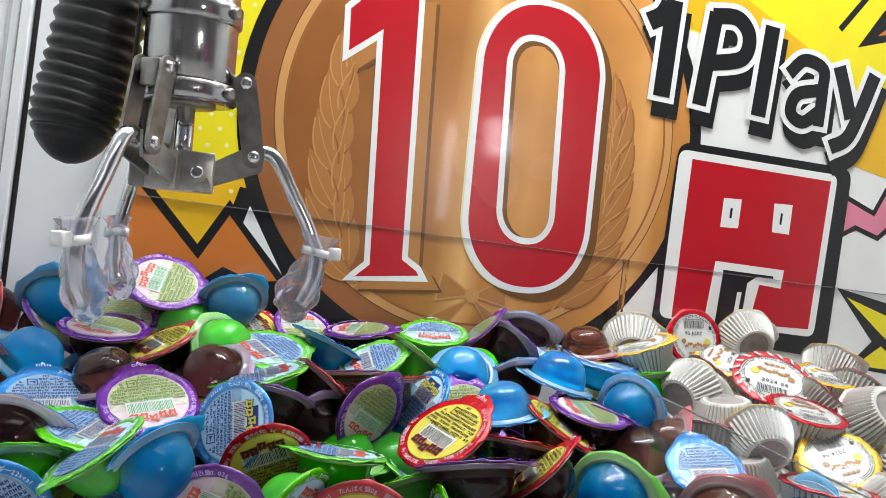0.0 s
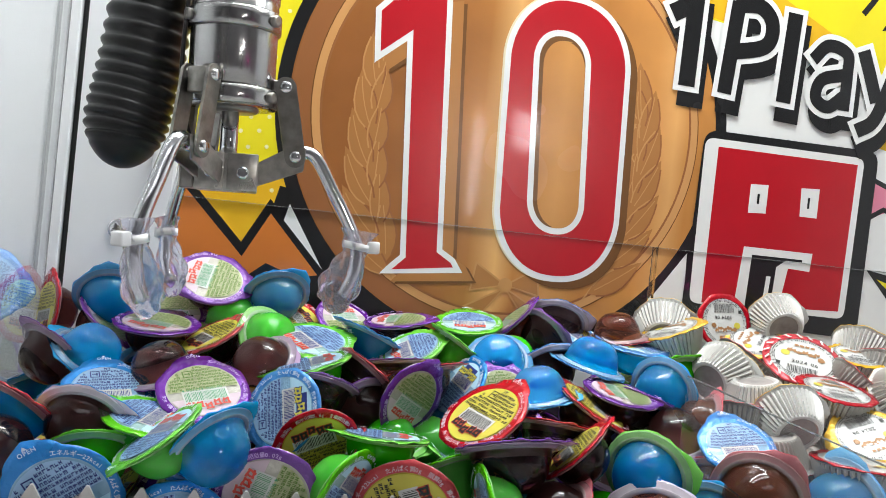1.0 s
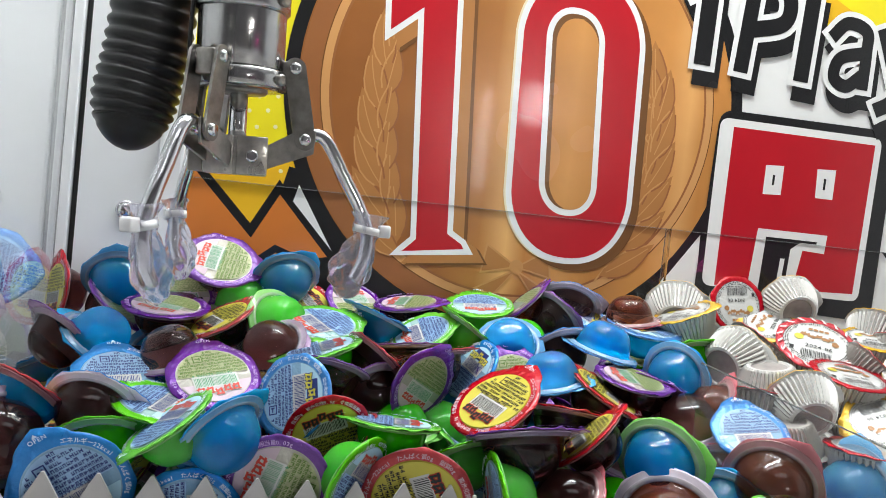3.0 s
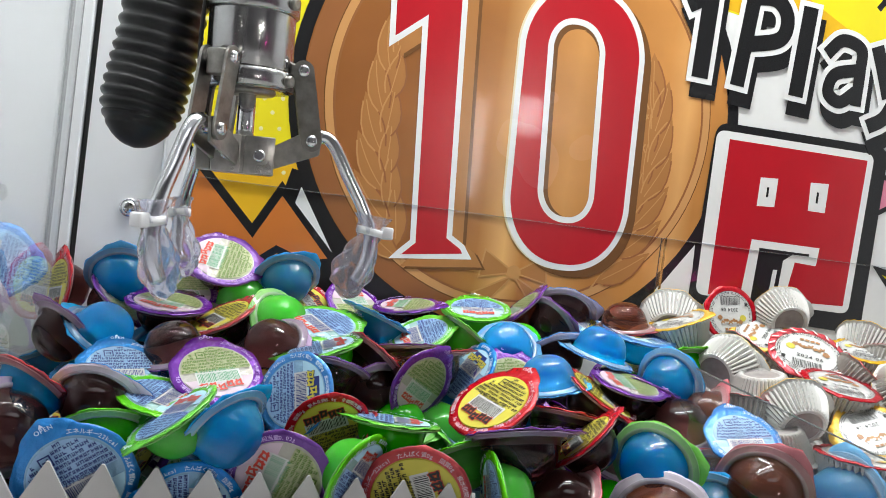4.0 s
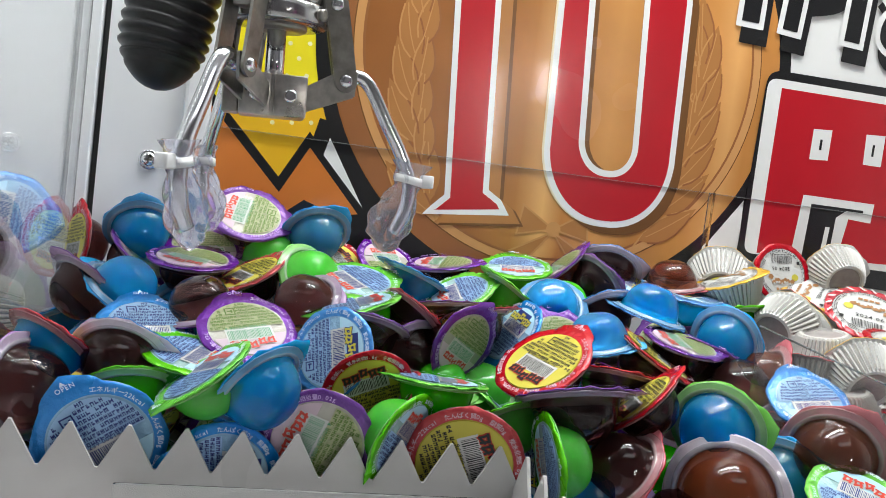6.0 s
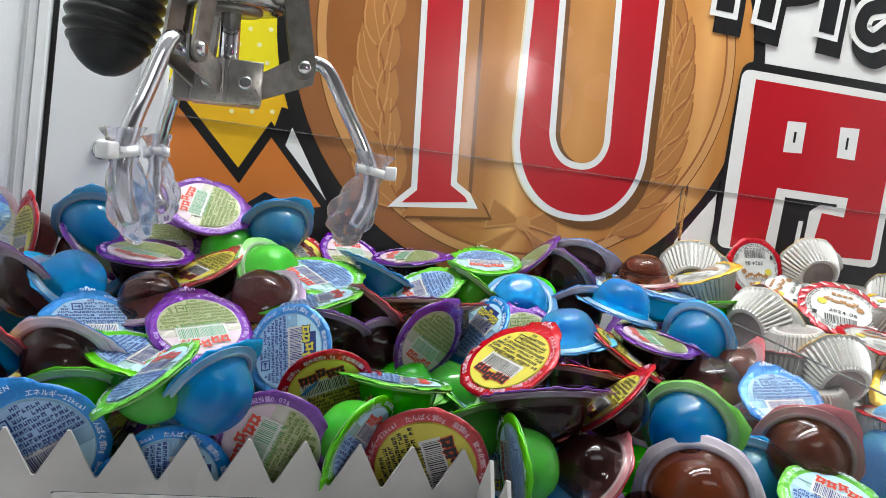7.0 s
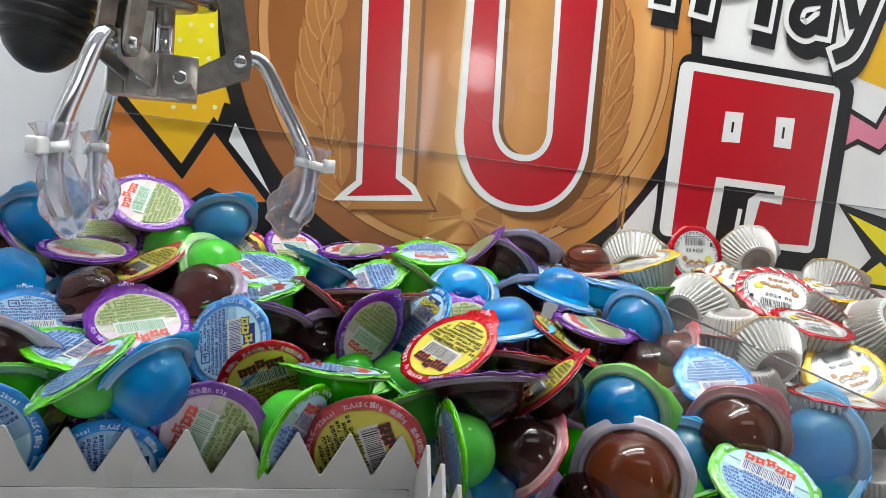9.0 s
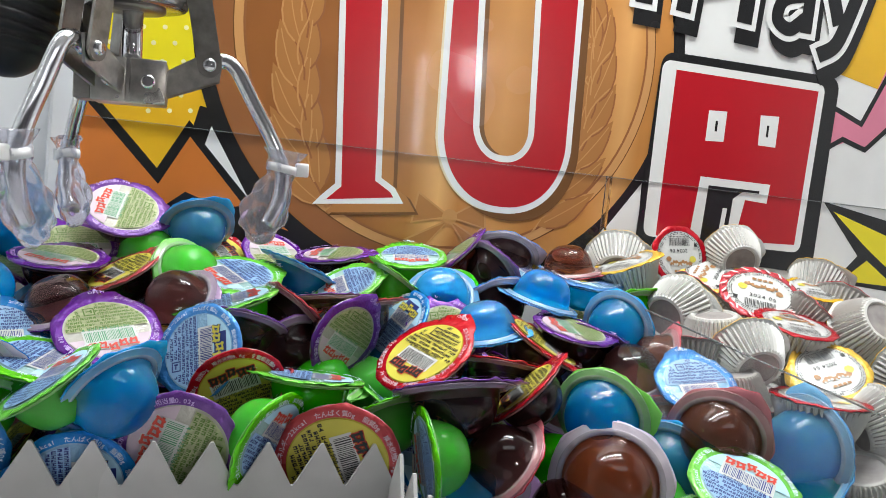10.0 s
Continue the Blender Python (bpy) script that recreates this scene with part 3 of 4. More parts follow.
part("back_plate", toothed(-0.189 - TOOTH * 3.5, 10, TOOTH), "plate_white", guard, smooth=False, m=pose(0, GY, 0))
part("side_plate", toothed(0, 8, TOOTH), "plate_white", guard, smooth=False, m=pose(GX, GY - 0.0005, 0, 0, 0, -90))
lip = structure("chute_lip", box(bmesh.new(), -0.215, GX - 0.004, GY - 0.009, GY - 0.006, 0.0, 0.0795, 0.0012), "acrylic", "clear rounded acrylic sheet behind the guard")
lip.visible_shadow = False

# ---- the claw ----
CX, CY = -0.1695, 0.475
claw = thing("crane_claw", "open three-armed chrome crane claw hanging over the heap", "claw", m=pose(CX, CY, 0.2480, 0, -2.5, 0))
part("motor_housing", lathe(bmesh.new(), [(0, 0.0455), (0.0228, 0.0455), (0.0232, 0.046), (0.0232, 0.090), (0.0228, 0.0905), (0.0228, 0.0925), (0.0236, 0.0928), (0.0236, 0.135), (0, 0.135)], 56), "chrome_dull", claw, "polished motor cylinder")
for low, high in ((0.035, 0.0452), (0.0755, 0.0865)):
    part("clamp_ring", lathe(bmesh.new(), [(0.010, low), (0.0240, low), (0.0250, low + 0.001), (0.0250, high - 0.001), (0.0240, high), (0.010, high), (0.010, low)], 56), "chrome_dull", claw)
part("rod_seat", lathe(bmesh.new(), [(0, 0.0325), (0.014, 0.0325), (0.015, 0.0335), (0.015, 0.036), (0, 0.036)], 32), "steel_dark", claw)
part("piston_rod", lathe(bmesh.new(), [(0, -0.004), (0.0048, -0.004), (0.0048, 0.037), (0, 0.037)], 24), "chrome", claw)
for z in (0.040, 0.081):
    for k in range(3):
        a = radians(-35 + 120 * k)
        part("clamp_screw", lathe(bmesh.new(), [(0, 0), (0.0032, 0), (0.0032, 0.003), (0.0016, 0.0032), (0, 0.0022)], 14), "steel_dark", claw,
             m=pose(0.0246 * math.cos(a), 0.0246 * math.sin(a), z) @ Matrix.Rotation(a, 4, "Z") @ pose(0, 0, 0, 0, 90, 0))
hub = part("hub_bracket", box(bmesh.new(), -0.0165, 0.0165, -0.0135, 0.015, -0.011, 0.0095, 0.001), "steel", claw, "brushed steel bracket")
for x0, x1 in ((-0.0163, -0.0012), (0.0004, 0.0165)):
    part("cover_plate", box(bmesh.new(), x0, x1, -0.0153, -0.0137, -0.011, 0.0095, 0.0006), "steel", hub)
part("side_plate", box(bmesh.new(), -0.0245, -0.0167, -0.010, 0.012, -0.0105, 0.007, 0.0008), "steel_dark", hub)
for k in range(3):
    turn = Matrix.Rotation(radians(120 * k - 1), 4, "Z")
    arm = part("arm", pipe(bmesh.new(), smooth_line([(0.034, 0, 0.0100), (0.042, 0, 0.0135), (0.049, 0, 0.0095), (0.059, 0, -0.008), (0.068, 0, -0.024), (0.0735, 0, -0.038), (0.072, 0, -0.055), (0.067, 0, -0.066)], 6), 0.0039, 16), "chrome", claw, "bent polished chrome rod", m=turn)
    bm = bmesh.new()
    for y in (-0.0062, 0.0045):
        v = [(0.012, 0.003), (0.016, -0.007), (0.041, 0.003), (0.042, 0.0155), (0.034, 0.0160)]
        f = bm.faces.new([bm.verts.new((x, y, z)) for x, z in v])
        ext = bmesh.ops.extrude_face_region(bm, geom=[f])
        bmesh.ops.translate(bm, verts=[q for q in ext["geom"] if isinstance(q, bmesh.types.BMVert)], vec=(0, 0.0017, 0))
    bmesh.ops.recalc_face_normals(bm, faces=bm.faces)
    part("lower_link", bm, "steel", arm, smooth=False)
    bm = bmesh.new()
    for y in (-0.0085, 0.0068):
        loop = [(0.029 + 0.0058 * math.cos(a), 0.0475 + 0.0058 * math.sin(a)) for a in [radians(q) for q in range(0, 181, 20)]]
        loop += [(0.036 + 0.0058 * math.cos(a), 0.010 + 0.0058 * math.sin(a)) for a in [radians(q) for q in range(180, 361, 20)]]
        f = bm.faces.new([bm.verts.new((x, y, z)) for x, z in loop])
        ext = bmesh.ops.extrude_face_region(bm, geom=[f])
        bmesh.ops.translate(bm, verts=[q for q in ext["geom"] if isinstance(q, bmesh.types.BMVert)], vec=(0, 0.0017, 0))
    bmesh.ops.recalc_face_normals(bm, faces=bm.faces)
    part("upper_link", bm, "steel_dark", arm, "dull steel link plate", smooth=False)
    part("bracket_ear", box(bmesh.new(), 0.018, 0.033, -0.0055, 0.0055, 0.038, 0.0515, 0.001), "steel_dark", arm)
    for x, z in ((0.029, 0.0475), (0.036, 0.010)):
        part("pivot_pin", lathe(bmesh.new(), [(0, -0.0105), (0.0026, -0.0105), (0.0034, -0.0095), (0.0034, 0.0095), (0.0026, 0.0105), (0, 0.0105)], 18), "chrome", arm, m=pose(x, 0, z, 90, 0, 0))
    # clear sleeve pinched by a cable tie
    sl = smooth_line([(0.0745, 0, -0.028), (0.0735, 0, -0.036), (0.0720, 0, -0.043), (0.0685, 0, -0.053), (0.064, 0, -0.063), (0.060, 0, -0.071), (0.0575, 0, -0.0735)], 5)
    wid = [0.0120, 0.0112, 0.0104, 0.0098, 0.0094, 0.009, 0.0088, 0.0086, 0.0084, 0.0083, 0.0086, 0.0092, 0.0100, 0.0108, 0.0116, 0.0124, 0.0130, 0.0134, 0.0136, 0.0136, 0.0134, 0.0130, 0.0124, 0.0116, 0.0106, 0.0094, 0.008, 0.0066, 0.005, 0.0035, 0.002]
    sleeve = part("grip_sleeve", pipe(bmesh.new(), sl, [w * 0.80 for w in wid[:len(sl)]], 40, 0.72, 0.22), "sleeve_clear", claw, "clear soft vinyl sleeve", m=turn)
    tie = part("cable_tie", pipe(bmesh.new(), [(0.0741, 0, -0.0352), (0.0734, 0, -0.0392)], 0.0079, 24, 0.76), "tie_white", sleeve, "white nylon cable tie")
    part("tie_head", box(bmesh.new(), 0.0795, 0.0865, -0.0034, 0.0034, -0.0410, -0.0340, 0.001), "tie_white", tie)
part("lead_wire", pipe(bmesh.new(), smooth_line([(-0.024, -0.006, 0.10), (-0.026, -0.008, 0.05), (-0.02, -0.016, 0.018), (-0.012, -0.017, 0.0)], 6), 0.0012, 8), "rubber_black", claw, "thin dark lead")
for k in range(3):
    a = radians(60 + 120 * k)
    part("bracket_screw", lathe(bmesh.new(), [(0, 0), (0.0034, 0), (0.0034, 0.0012), (0.002, 0.0018), (0, 0.001)], 16), "chrome", claw,
         m=pose(*((0.0085, -0.0153, -0.001), (-0.0085, -0.0153, -0.001), (0.0165, 0.004, -0.001))[k], 90, 0, 0 if k < 2 else 90))

# ---- corrugated cable sleeve ----
hose = thing("cable_hose", "black corrugated rubber hose hanging behind the claw", "hose")
line = smooth_line([(-0.2160, 0.505, 0.40), (-0.2205, 0.505, 0.34), (-0.2240, 0.505, 0.30), (-0.2280, 0.503, 0.270), (-0.2295, 0.500, 0.2440)], 22)
rad = []
for i in range(len(line)):
    t = i / (len(line) - 1)
    base = 0.0222 if t < 0.70 else 0.0222 * math.sqrt(max(0.004, 1 - ((t - 0.70) / 0.30) ** 2))
    ribs = 0.065 * min(1, max(0, (0.93 - t) * 8))
    rad.append(base * (1.0 + ribs * (abs(math.sin(i * math.pi / 4.8)) * 2 - 1)))
cut = int(len(line) * 0.84)
part("corrugated_skin", pipe(bmesh.new(), line[:cut + 1], rad[:cut + 1], 28), "rubber_black", hose)
part("rounded_end", pipe(bmesh.new(), line[cut:], rad[cut:], 28), "rubber_black", hose, "smooth closed rubber end")

# ---- jelly cups ----
R0 = 0.025


def lid_mesh(kind, rim, back, seed, tab=True, face="foil_white", split=0.78):
    """A foil lid: printed rim and face above, pale back below, slightly crumpled, with a pull tab."""
    rnd = random.Random(seed)
    bm = bmesh.new()
    seg = 72
    fac = rnd.random() * 6
    radii = [0.0, 0.45, split, split + 0.03, 0.88, 1.0]
    tops, bots = [], []
    for r in radii:
        top, bot = [], []
        for i in range(seg if r else 1):
            a = 2 * math.pi * i / seg
            q = r * R0
            if r == 1.0:
                oct_r = 0.945 / math.cos((a + 0.39) % (math.pi / 4) - math.pi / 8)
                q *= 0.45 + 0.55 * oct_r + 0.010 * noise.noise((a * 6, seed, 1.0))
                d = abs((a + math.pi) % (2 * math.pi) - math.pi)
                if tab and d < 0.55:
                    q *= 1 + 0.24 * (1 - d / 0.55) ** 1.1
            x, y = q * math.cos(a), q * math.sin(a)
            z = 0.0006 * noise.noise((x * 130 + seed, y * 130, seed * 3.1)) * r + 0.0004 * (1 - r)
            if r >= 0.88:
                z += 0.00022 * math.sin(24 * a + 3 * r)
            if r == 1.0:
                z += 0.0008 * noise.noise((math.cos(a) * 4 + seed, math.sin(a) * 4, 5.0))
            top.append(bm.verts.new((x, y, z + 0.0006)))
            bot.append(bm.verts.new((x, y, z)))
        tops.append(top)
        bots.append(bot)
    for rows, flip in ((tops, False), (bots, True)):
        for k in range(len(rows) - 1):
            a, b = rows[k], rows[k + 1]
            for i in range(seg):
                j = (i + 1) % seg
                q = list(dict.fromkeys([a[i % len(a)], b[i], b[j], a[j % len(a)]]))
                f = bm.faces.new(q[::-1] if flip else q)
                f.material_index = 2 if flip else (1 if radii[k + 1] <= split else 0)
                f.smooth = True
    for i in range(seg):
        j = (i + 1) % seg
        bm.faces.new([tops[-1][j], tops[-1][i], bots[-1][i], bots[-1][j]])
    return mesh_from(bm, "lid", [rim, face, back])


def quad(bm, x0, y0, x1, y1, mat, z=0.0014):
    q = bm.faces.new([bm.verts.new(c) for c in ((x0, y0, z), (x1, y0, z), (x1, y1, z), (x0, y1, z))])
    q.material_index = mat
    return q


def blob(bm, x, y, r, mat, z, n=10, wob=0.25, rnd=random):
    q = bm.faces.new([bm.verts.new((x + r * (1 + wob * rnd.uniform(-1, 1)) * math.cos(2 * math.pi * i / n), y + r * (1 + wob * rnd.uniform(-1, 1)) * math.sin(2 * math.pi * i / n), z)) for i in range(n)])
    q.material_index = mat


def strokes(bm, x, y, w, h, mat, rnd, z=0.0014):
    """One small unreadable character as a few bars."""
    quad(bm, x, y + h * 0.70, x + w, y + h * 0.98, mat, z)
    if rnd.random() < 0.8:
        quad(bm, x, y, x + w, y + h * 0.28, mat, z)
    k = rnd.choice((0.1, 0.4, 0.7))
    quad(bm, x + w * k, y, x + w * (k + 0.32), y + h, mat, z + 0.00002)
    if rnd.random() < 0.5:
        quad(bm, x, y + h * 0.4, x + w, y + h * 0.55, mat, z + 0.00004)


def add_text(bm, text, size, m, mat):
    me = glyphs(text, 0.012)
    n = len(bm.faces)
    me.transform(m @ Matrix.Scale(size, 4))
    bm.from_mesh(me)
    bm.faces.ensure_lookup_table()
    for f in bm.faces[n:]:
        f.material_index = mat


def jelly_print(kind, seed):
    """Printing on a lid, seen with the pull tab towards +x."""
    rnd = random.Random(seed)
    body, bar, logo, logo_edge, ground, line_ink = {
        "purple": ("ink_green", "ink_barcode_green", "ink_red", "foil_white", "ink_pink", "ink_lilac"),
        "blue": ("ink_navy", "ink_navy", "ink_yellow", "ink_navy", "ink_sky", "ink_pale"),
        "green": ("ink_navy", "ink_navy", "ink_red", "foil_white", "ink_sky", "ink_pale"),
        "red": ("ink_black", "ink_black", "ink_black", "ink_red", "ink_yellow", "ink_pink")}[kind]
    bm = bmesh.new()
    rf = R0 * 0.765
    # coloured ground of the face
    zg = 0.0012
    loop = [bm.verts.new((rf * math.cos(a), rf * math.sin(a), zg)) for a in [2 * math.pi * i / 40 for i in range(40)] if kind == "red" or math.cos(a) < -0.2]
    bm.faces.new(loop).material_index = 4
    # tinted ground and text rows across the tab half
    half_ring = [bm.verts.new((rf * 0.97 * math.cos(a), rf * 0.97 * math.sin(a), zg + 0.00006)) for a in [math.pi * (i / 24 - 0.5) for i in range(25)]]
    bm.faces.new(half_ring).material_index = 7
    h = 0.0017
    x = 0.0006
    while x < rf * 0.92:
        half = math.sqrt(max(0, rf * rf * 0.93 - (x + h) ** 2))
        y = -half
        while y < half - 0.001:
            w = rnd.uniform(0.0011, 0.0016)
            if rnd.random() < 0.93 and not (x > rf * 0.45 and abs(y - rf * 0.3) < 0.0042):
                strokes(bm, x, y, h, w, 0, rnd)
            y += w + 0.00042
        x += h + 0.00058
    # recycling mark
    x, y = rf * 0.66, rf * 0.30
    quad(bm, x - 0.0026, y - 0.0026, x + 0.0026, y - 0.0020, 0)
    quad(bm, x - 0.0026, y + 0.0020, x + 0.0026, y + 0.0026, 0)
    quad(bm, x - 0.0026, y - 0.0026, x - 0.0020, y + 0.0026, 0, 0.00145)
    quad(bm, x + 0.0020, y - 0.0026, x + 0.0026, y + 0.0026, 0, 0.00145)
    quad(bm, x - 0.0010, y - 0.0014, x + 0.0012, y - 0.0006, 0, 0.00145)
    quad(bm, x - 0.0002, y - 0.0014, x + 0.0005, y + 0.0014, 0, 0.0015)
    # bar code: a white panel with bars that run from the logo towards the tab
    quad(bm, -rf * 0.46, -rf * 0.62, -0.0002, rf * 0.62, 3 if logo_edge == "foil_white" else 6, 0.0013)
    y = -rf * 0.56
    while y < rf * 0.56:
        w = rnd.choice((0.0002, 0.0003, 0.0003, 0.0005))
        quad(bm, -rf * 0.42, y, -rf * 0.08, y + w, 1)
        y += w + rnd.choice((0.0003, 0.0004, 0.0005))
    add_text(bm, {"purple": "4 901239 006190", "blue": "4 901239 006183", "green": "4 901239 006206", "red": "4 901239 006176"}[kind], 0.0026, pose(-rf * 0.035, rf * 0.60, 0.00142, 0, 0, -90), 1)
    if kind == "blue":
        quad(bm, -rf * 0.86, -rf * 0.40, -rf * 0.50, rf * 0.40, 0, 0.00135)
    # logo as plain chunky strokes with an edge
    for i in range(5):
        yy = -rf * 0.48 + i * rf * 0.24
        xx = -rf * 0.68 + 0.0008 * (i % 2) + 0.0010 * abs(i - 2)
        s = 0.0023
        tilt = rnd.uniform(-0.25, 0.25)
        for k in range(4):
            ang = tilt + (0, math.pi / 2, 0.5, math.pi / 2)[k] + rnd.uniform(-0.15, 0.15)
            ox, oy = ((-0.6, 0), (0, -0.5), (0.55, 0.1), (0.1, 0.55))[k]
            for width, mat, z in ((0.0010, 3, 0.00150 + 0.000015 * i), (0.00052, 2, 0.00165 + 0.00001 * k)):
                ca, sa = math.cos(ang), math.sin(ang)
                ln = s * 0.85 + width * 0.4
                f = bm.faces.new([bm.verts.new((xx + ox * s - sa * u * ln + ca * w * width, yy + oy * s + ca * u * ln + sa * w * width, z)) for u, w in ((-1, -1), (-1, 1), (1, 1), (1, -1))])
                f.material_index = mat
    # nutrition facts round the rim
    facts = "エネルギー22kcal　たんぱく質0g　脂質0g　炭水化物5.6g　食塩相当量0.02g　"
    a = -0.32
    for ch in facts:
        wide = ord(ch) > 255
        step = (0.118 if wide else 0.072)
        if ch != "　":
            b = a - step * 0.1
            add_text(bm, ch, 0.0026, pose(R0 * 0.835 * math.cos(b), R0 * 0.835 * math.sin(b), 0.0019, 0, 0, math.degrees(b) - 90), 5)
        a -= step
    # tab: a triangle and the word
    f = bm.faces.new([bm.verts.new(c) for c in ((R0 * 1.13, 0, 0.0022), (R0 * 1.06, 0.0012, 0.0022), (R0 * 1.06, -0.0012, 0.0022))])
    f.material_index = 5
    add_text(bm, "OPEN", 0.0027, pose(R0 * 0.98, 0.0036, 0.0022, 0, 0, -90), 5)
    for f in bm.faces:
        f.normal_update()
        if f.normal.z < 0:
            f.normal_flip()
    return mesh_from(bm, "printing", [body, bar, logo, logo_edge, ground, line_ink, "foil_white", {"purple": "tone_olive", "blue": "tone_blue", "green": "tone_blue", "red": "ink_yellow"}[kind]], smooth=False)


def bowl_mesh(mat):
    """A deep dome-shaped cup full of jelly, hanging under the lid."""
    prof = [(0.0188, -0.0003), (0.0189, -0.0020), (0.0181, -0.0026)]
    for i in range(1, 15):
        a = math.pi / 2 * (i / 14) ** 0.8
        prof.append((0.0180 * math.cos(a) ** 0.62 * (1 - 0.08 * math.sin(a)), -0.0026 - 0.0172 * math.sin(a)))
    prof[-1] = (0.0, -0.0198)
    bm = lathe(bmesh.new(), prof, 32)
    # white inner side of the foil, seen through the jelly
    f = bm.faces.new([bm.verts.new((0.0187 * math.cos(2 * math.pi * i / 32), 0.0187 * math.sin(2 * math.pi * i / 32), -0.00035)) for i in range(32)])
    bmesh.ops.recalc_face_normals(bm, faces=bm.faces)
    f.material_index = 1
    return mesh_from(bm, "bowl", [mat, "foil_inner"])


def flange_mesh(mat):
    bm = lathe(bmesh.new(), [(0.0190, -0.0004), (0.0240, -0.0004), (0.0244, -0.0007), (0.0240, -0.0011), (0.0218, -0.0012), (0.0214, -0.0020), (0.0202, -0.0023), (0.0194, -0.0021), (0.0190, -0.0019), (0.0190, -0.0004)], 40)
    bmesh.ops.recalc_face_normals(bm, faces=bm.faces)
    for f in bm.faces:
        c = f.calc_center_median()
        f.material_index = 1 if c.z < -0.0014 and math.hypot(c.x, c.y) < 0.0209 else 0
    return mesh_from(bm, "flange", [mat, mat.replace("flange_", "seal_")])


FLAVOUR = {"purple": ("purple", "jelly_brown", "grape jelly cup with purple foil lid"), "grape": ("purple", "jelly_brown", "dark grape jelly cup lying dome up"),
           "white_purple": ("pale", "jelly_brown", "dark grape jelly cup with pale purple rim"), "blue": ("blue", "jelly_blue", "bright blue soda jelly cup with blue foil lid"),
           "green": ("green", "jelly_green", "lime green melon jelly cup with green foil lid"), "lime": ("green", "jelly_green", "pale green melon jelly cup dome up"),
           "red": ("red", "jelly_brown", "cola jelly cup with red and yellow foil lid"), "cola": ("red", "jelly_red_brown", "brown cola jelly cup with pink-red rim"),
           "white_blue": ("pale", "jelly_red_brown", "red-brown jelly cup with pale blue-edged rim"), "blue_red": ("red", "jelly_blue", "blue jelly cup under a red foil lid"), "blue_green": ("green", "jelly_blue", "blue jelly cup with a green foil lid")}
LIDS = {k: [lid_mesh(k, "rim_" + k, "back_" + k, s, face="face_" + k) for s in (1, 2, 3)] for k in ("purple", "blue", "green", "red")}
LIDS["pale"] = [lid_mesh("pale", "rim_blue", "back_pale", s, face="face_blue") for s in (4, 5)]
PRINTS = {k: jelly_print(k, i) for i, k in enumerate(("purple", "blue", "green", "red"))}
PRINTS["pale"] = PRINTS["blue"]
BOWLS = {m: bowl_mesh(m) for m in ("jelly_blue", "jelly_green", "jelly_brown", "jelly_red_brown")}
FLANGES = {k: flange_mesh("flange_" + k) for k in ("purple", "pale", "blue", "green", "red")}
count = [0]


def jelly(kind, x, y, z, rx, ry, rz, size=1.0):
    lid, filling, label = FLAVOUR[kind]
    count[0] += 1
    root = thing("jelly_cup", label + " in the heap", "jelly cup", "jelly cups in the heap", pose(x, y, z, rx, ry, rz) @ Matrix.Scale(size, 4))
    shared("bowl", BOWLS[filling], root)
    shared("flange", FLANGES[lid], root)
    top = shared("lid", LIDS[lid][count[0] % len(LIDS[lid])], root, "printed foil lid with pull tab")
    shared("printing", PRINTS[lid], top)
    return root


# ---- chocolate cups in fluted paper-like plastic ----
def fluted_mesh(mat):
    seg, rings = 126, [(0.0240, -0.0004, 0.0), (0.0226, -0.0012, 0.6), (0.0218, -0.004, 1.3), (0.0190, -0.012, 1.3), (0.0158, -0.0198, 1.0), (0.0146, -0.0212, 0.1), (0.0128, -0.0214, 0.0), (0.0118, -0.0200, 0.0)]
    bm = bmesh.new()
    rows = [[bm.verts.new(((r + 0.00105 * d * (1 if i % 3 == 0 else -0.5)) * math.cos(2 * math.pi * i / seg), (r + 0.00105 * d * (1 if i % 3 == 0 else -0.5)) * math.sin(2 * math.pi * i / seg), z)) for i in range(seg)] for r, z, d in rings]
    for a, b in zip(rows, rows[1:]):
        for i in range(seg):
            j = (i + 1) % seg
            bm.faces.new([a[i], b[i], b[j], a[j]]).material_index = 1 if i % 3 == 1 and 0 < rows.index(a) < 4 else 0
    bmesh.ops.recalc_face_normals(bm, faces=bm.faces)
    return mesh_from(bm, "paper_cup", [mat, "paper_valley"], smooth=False)


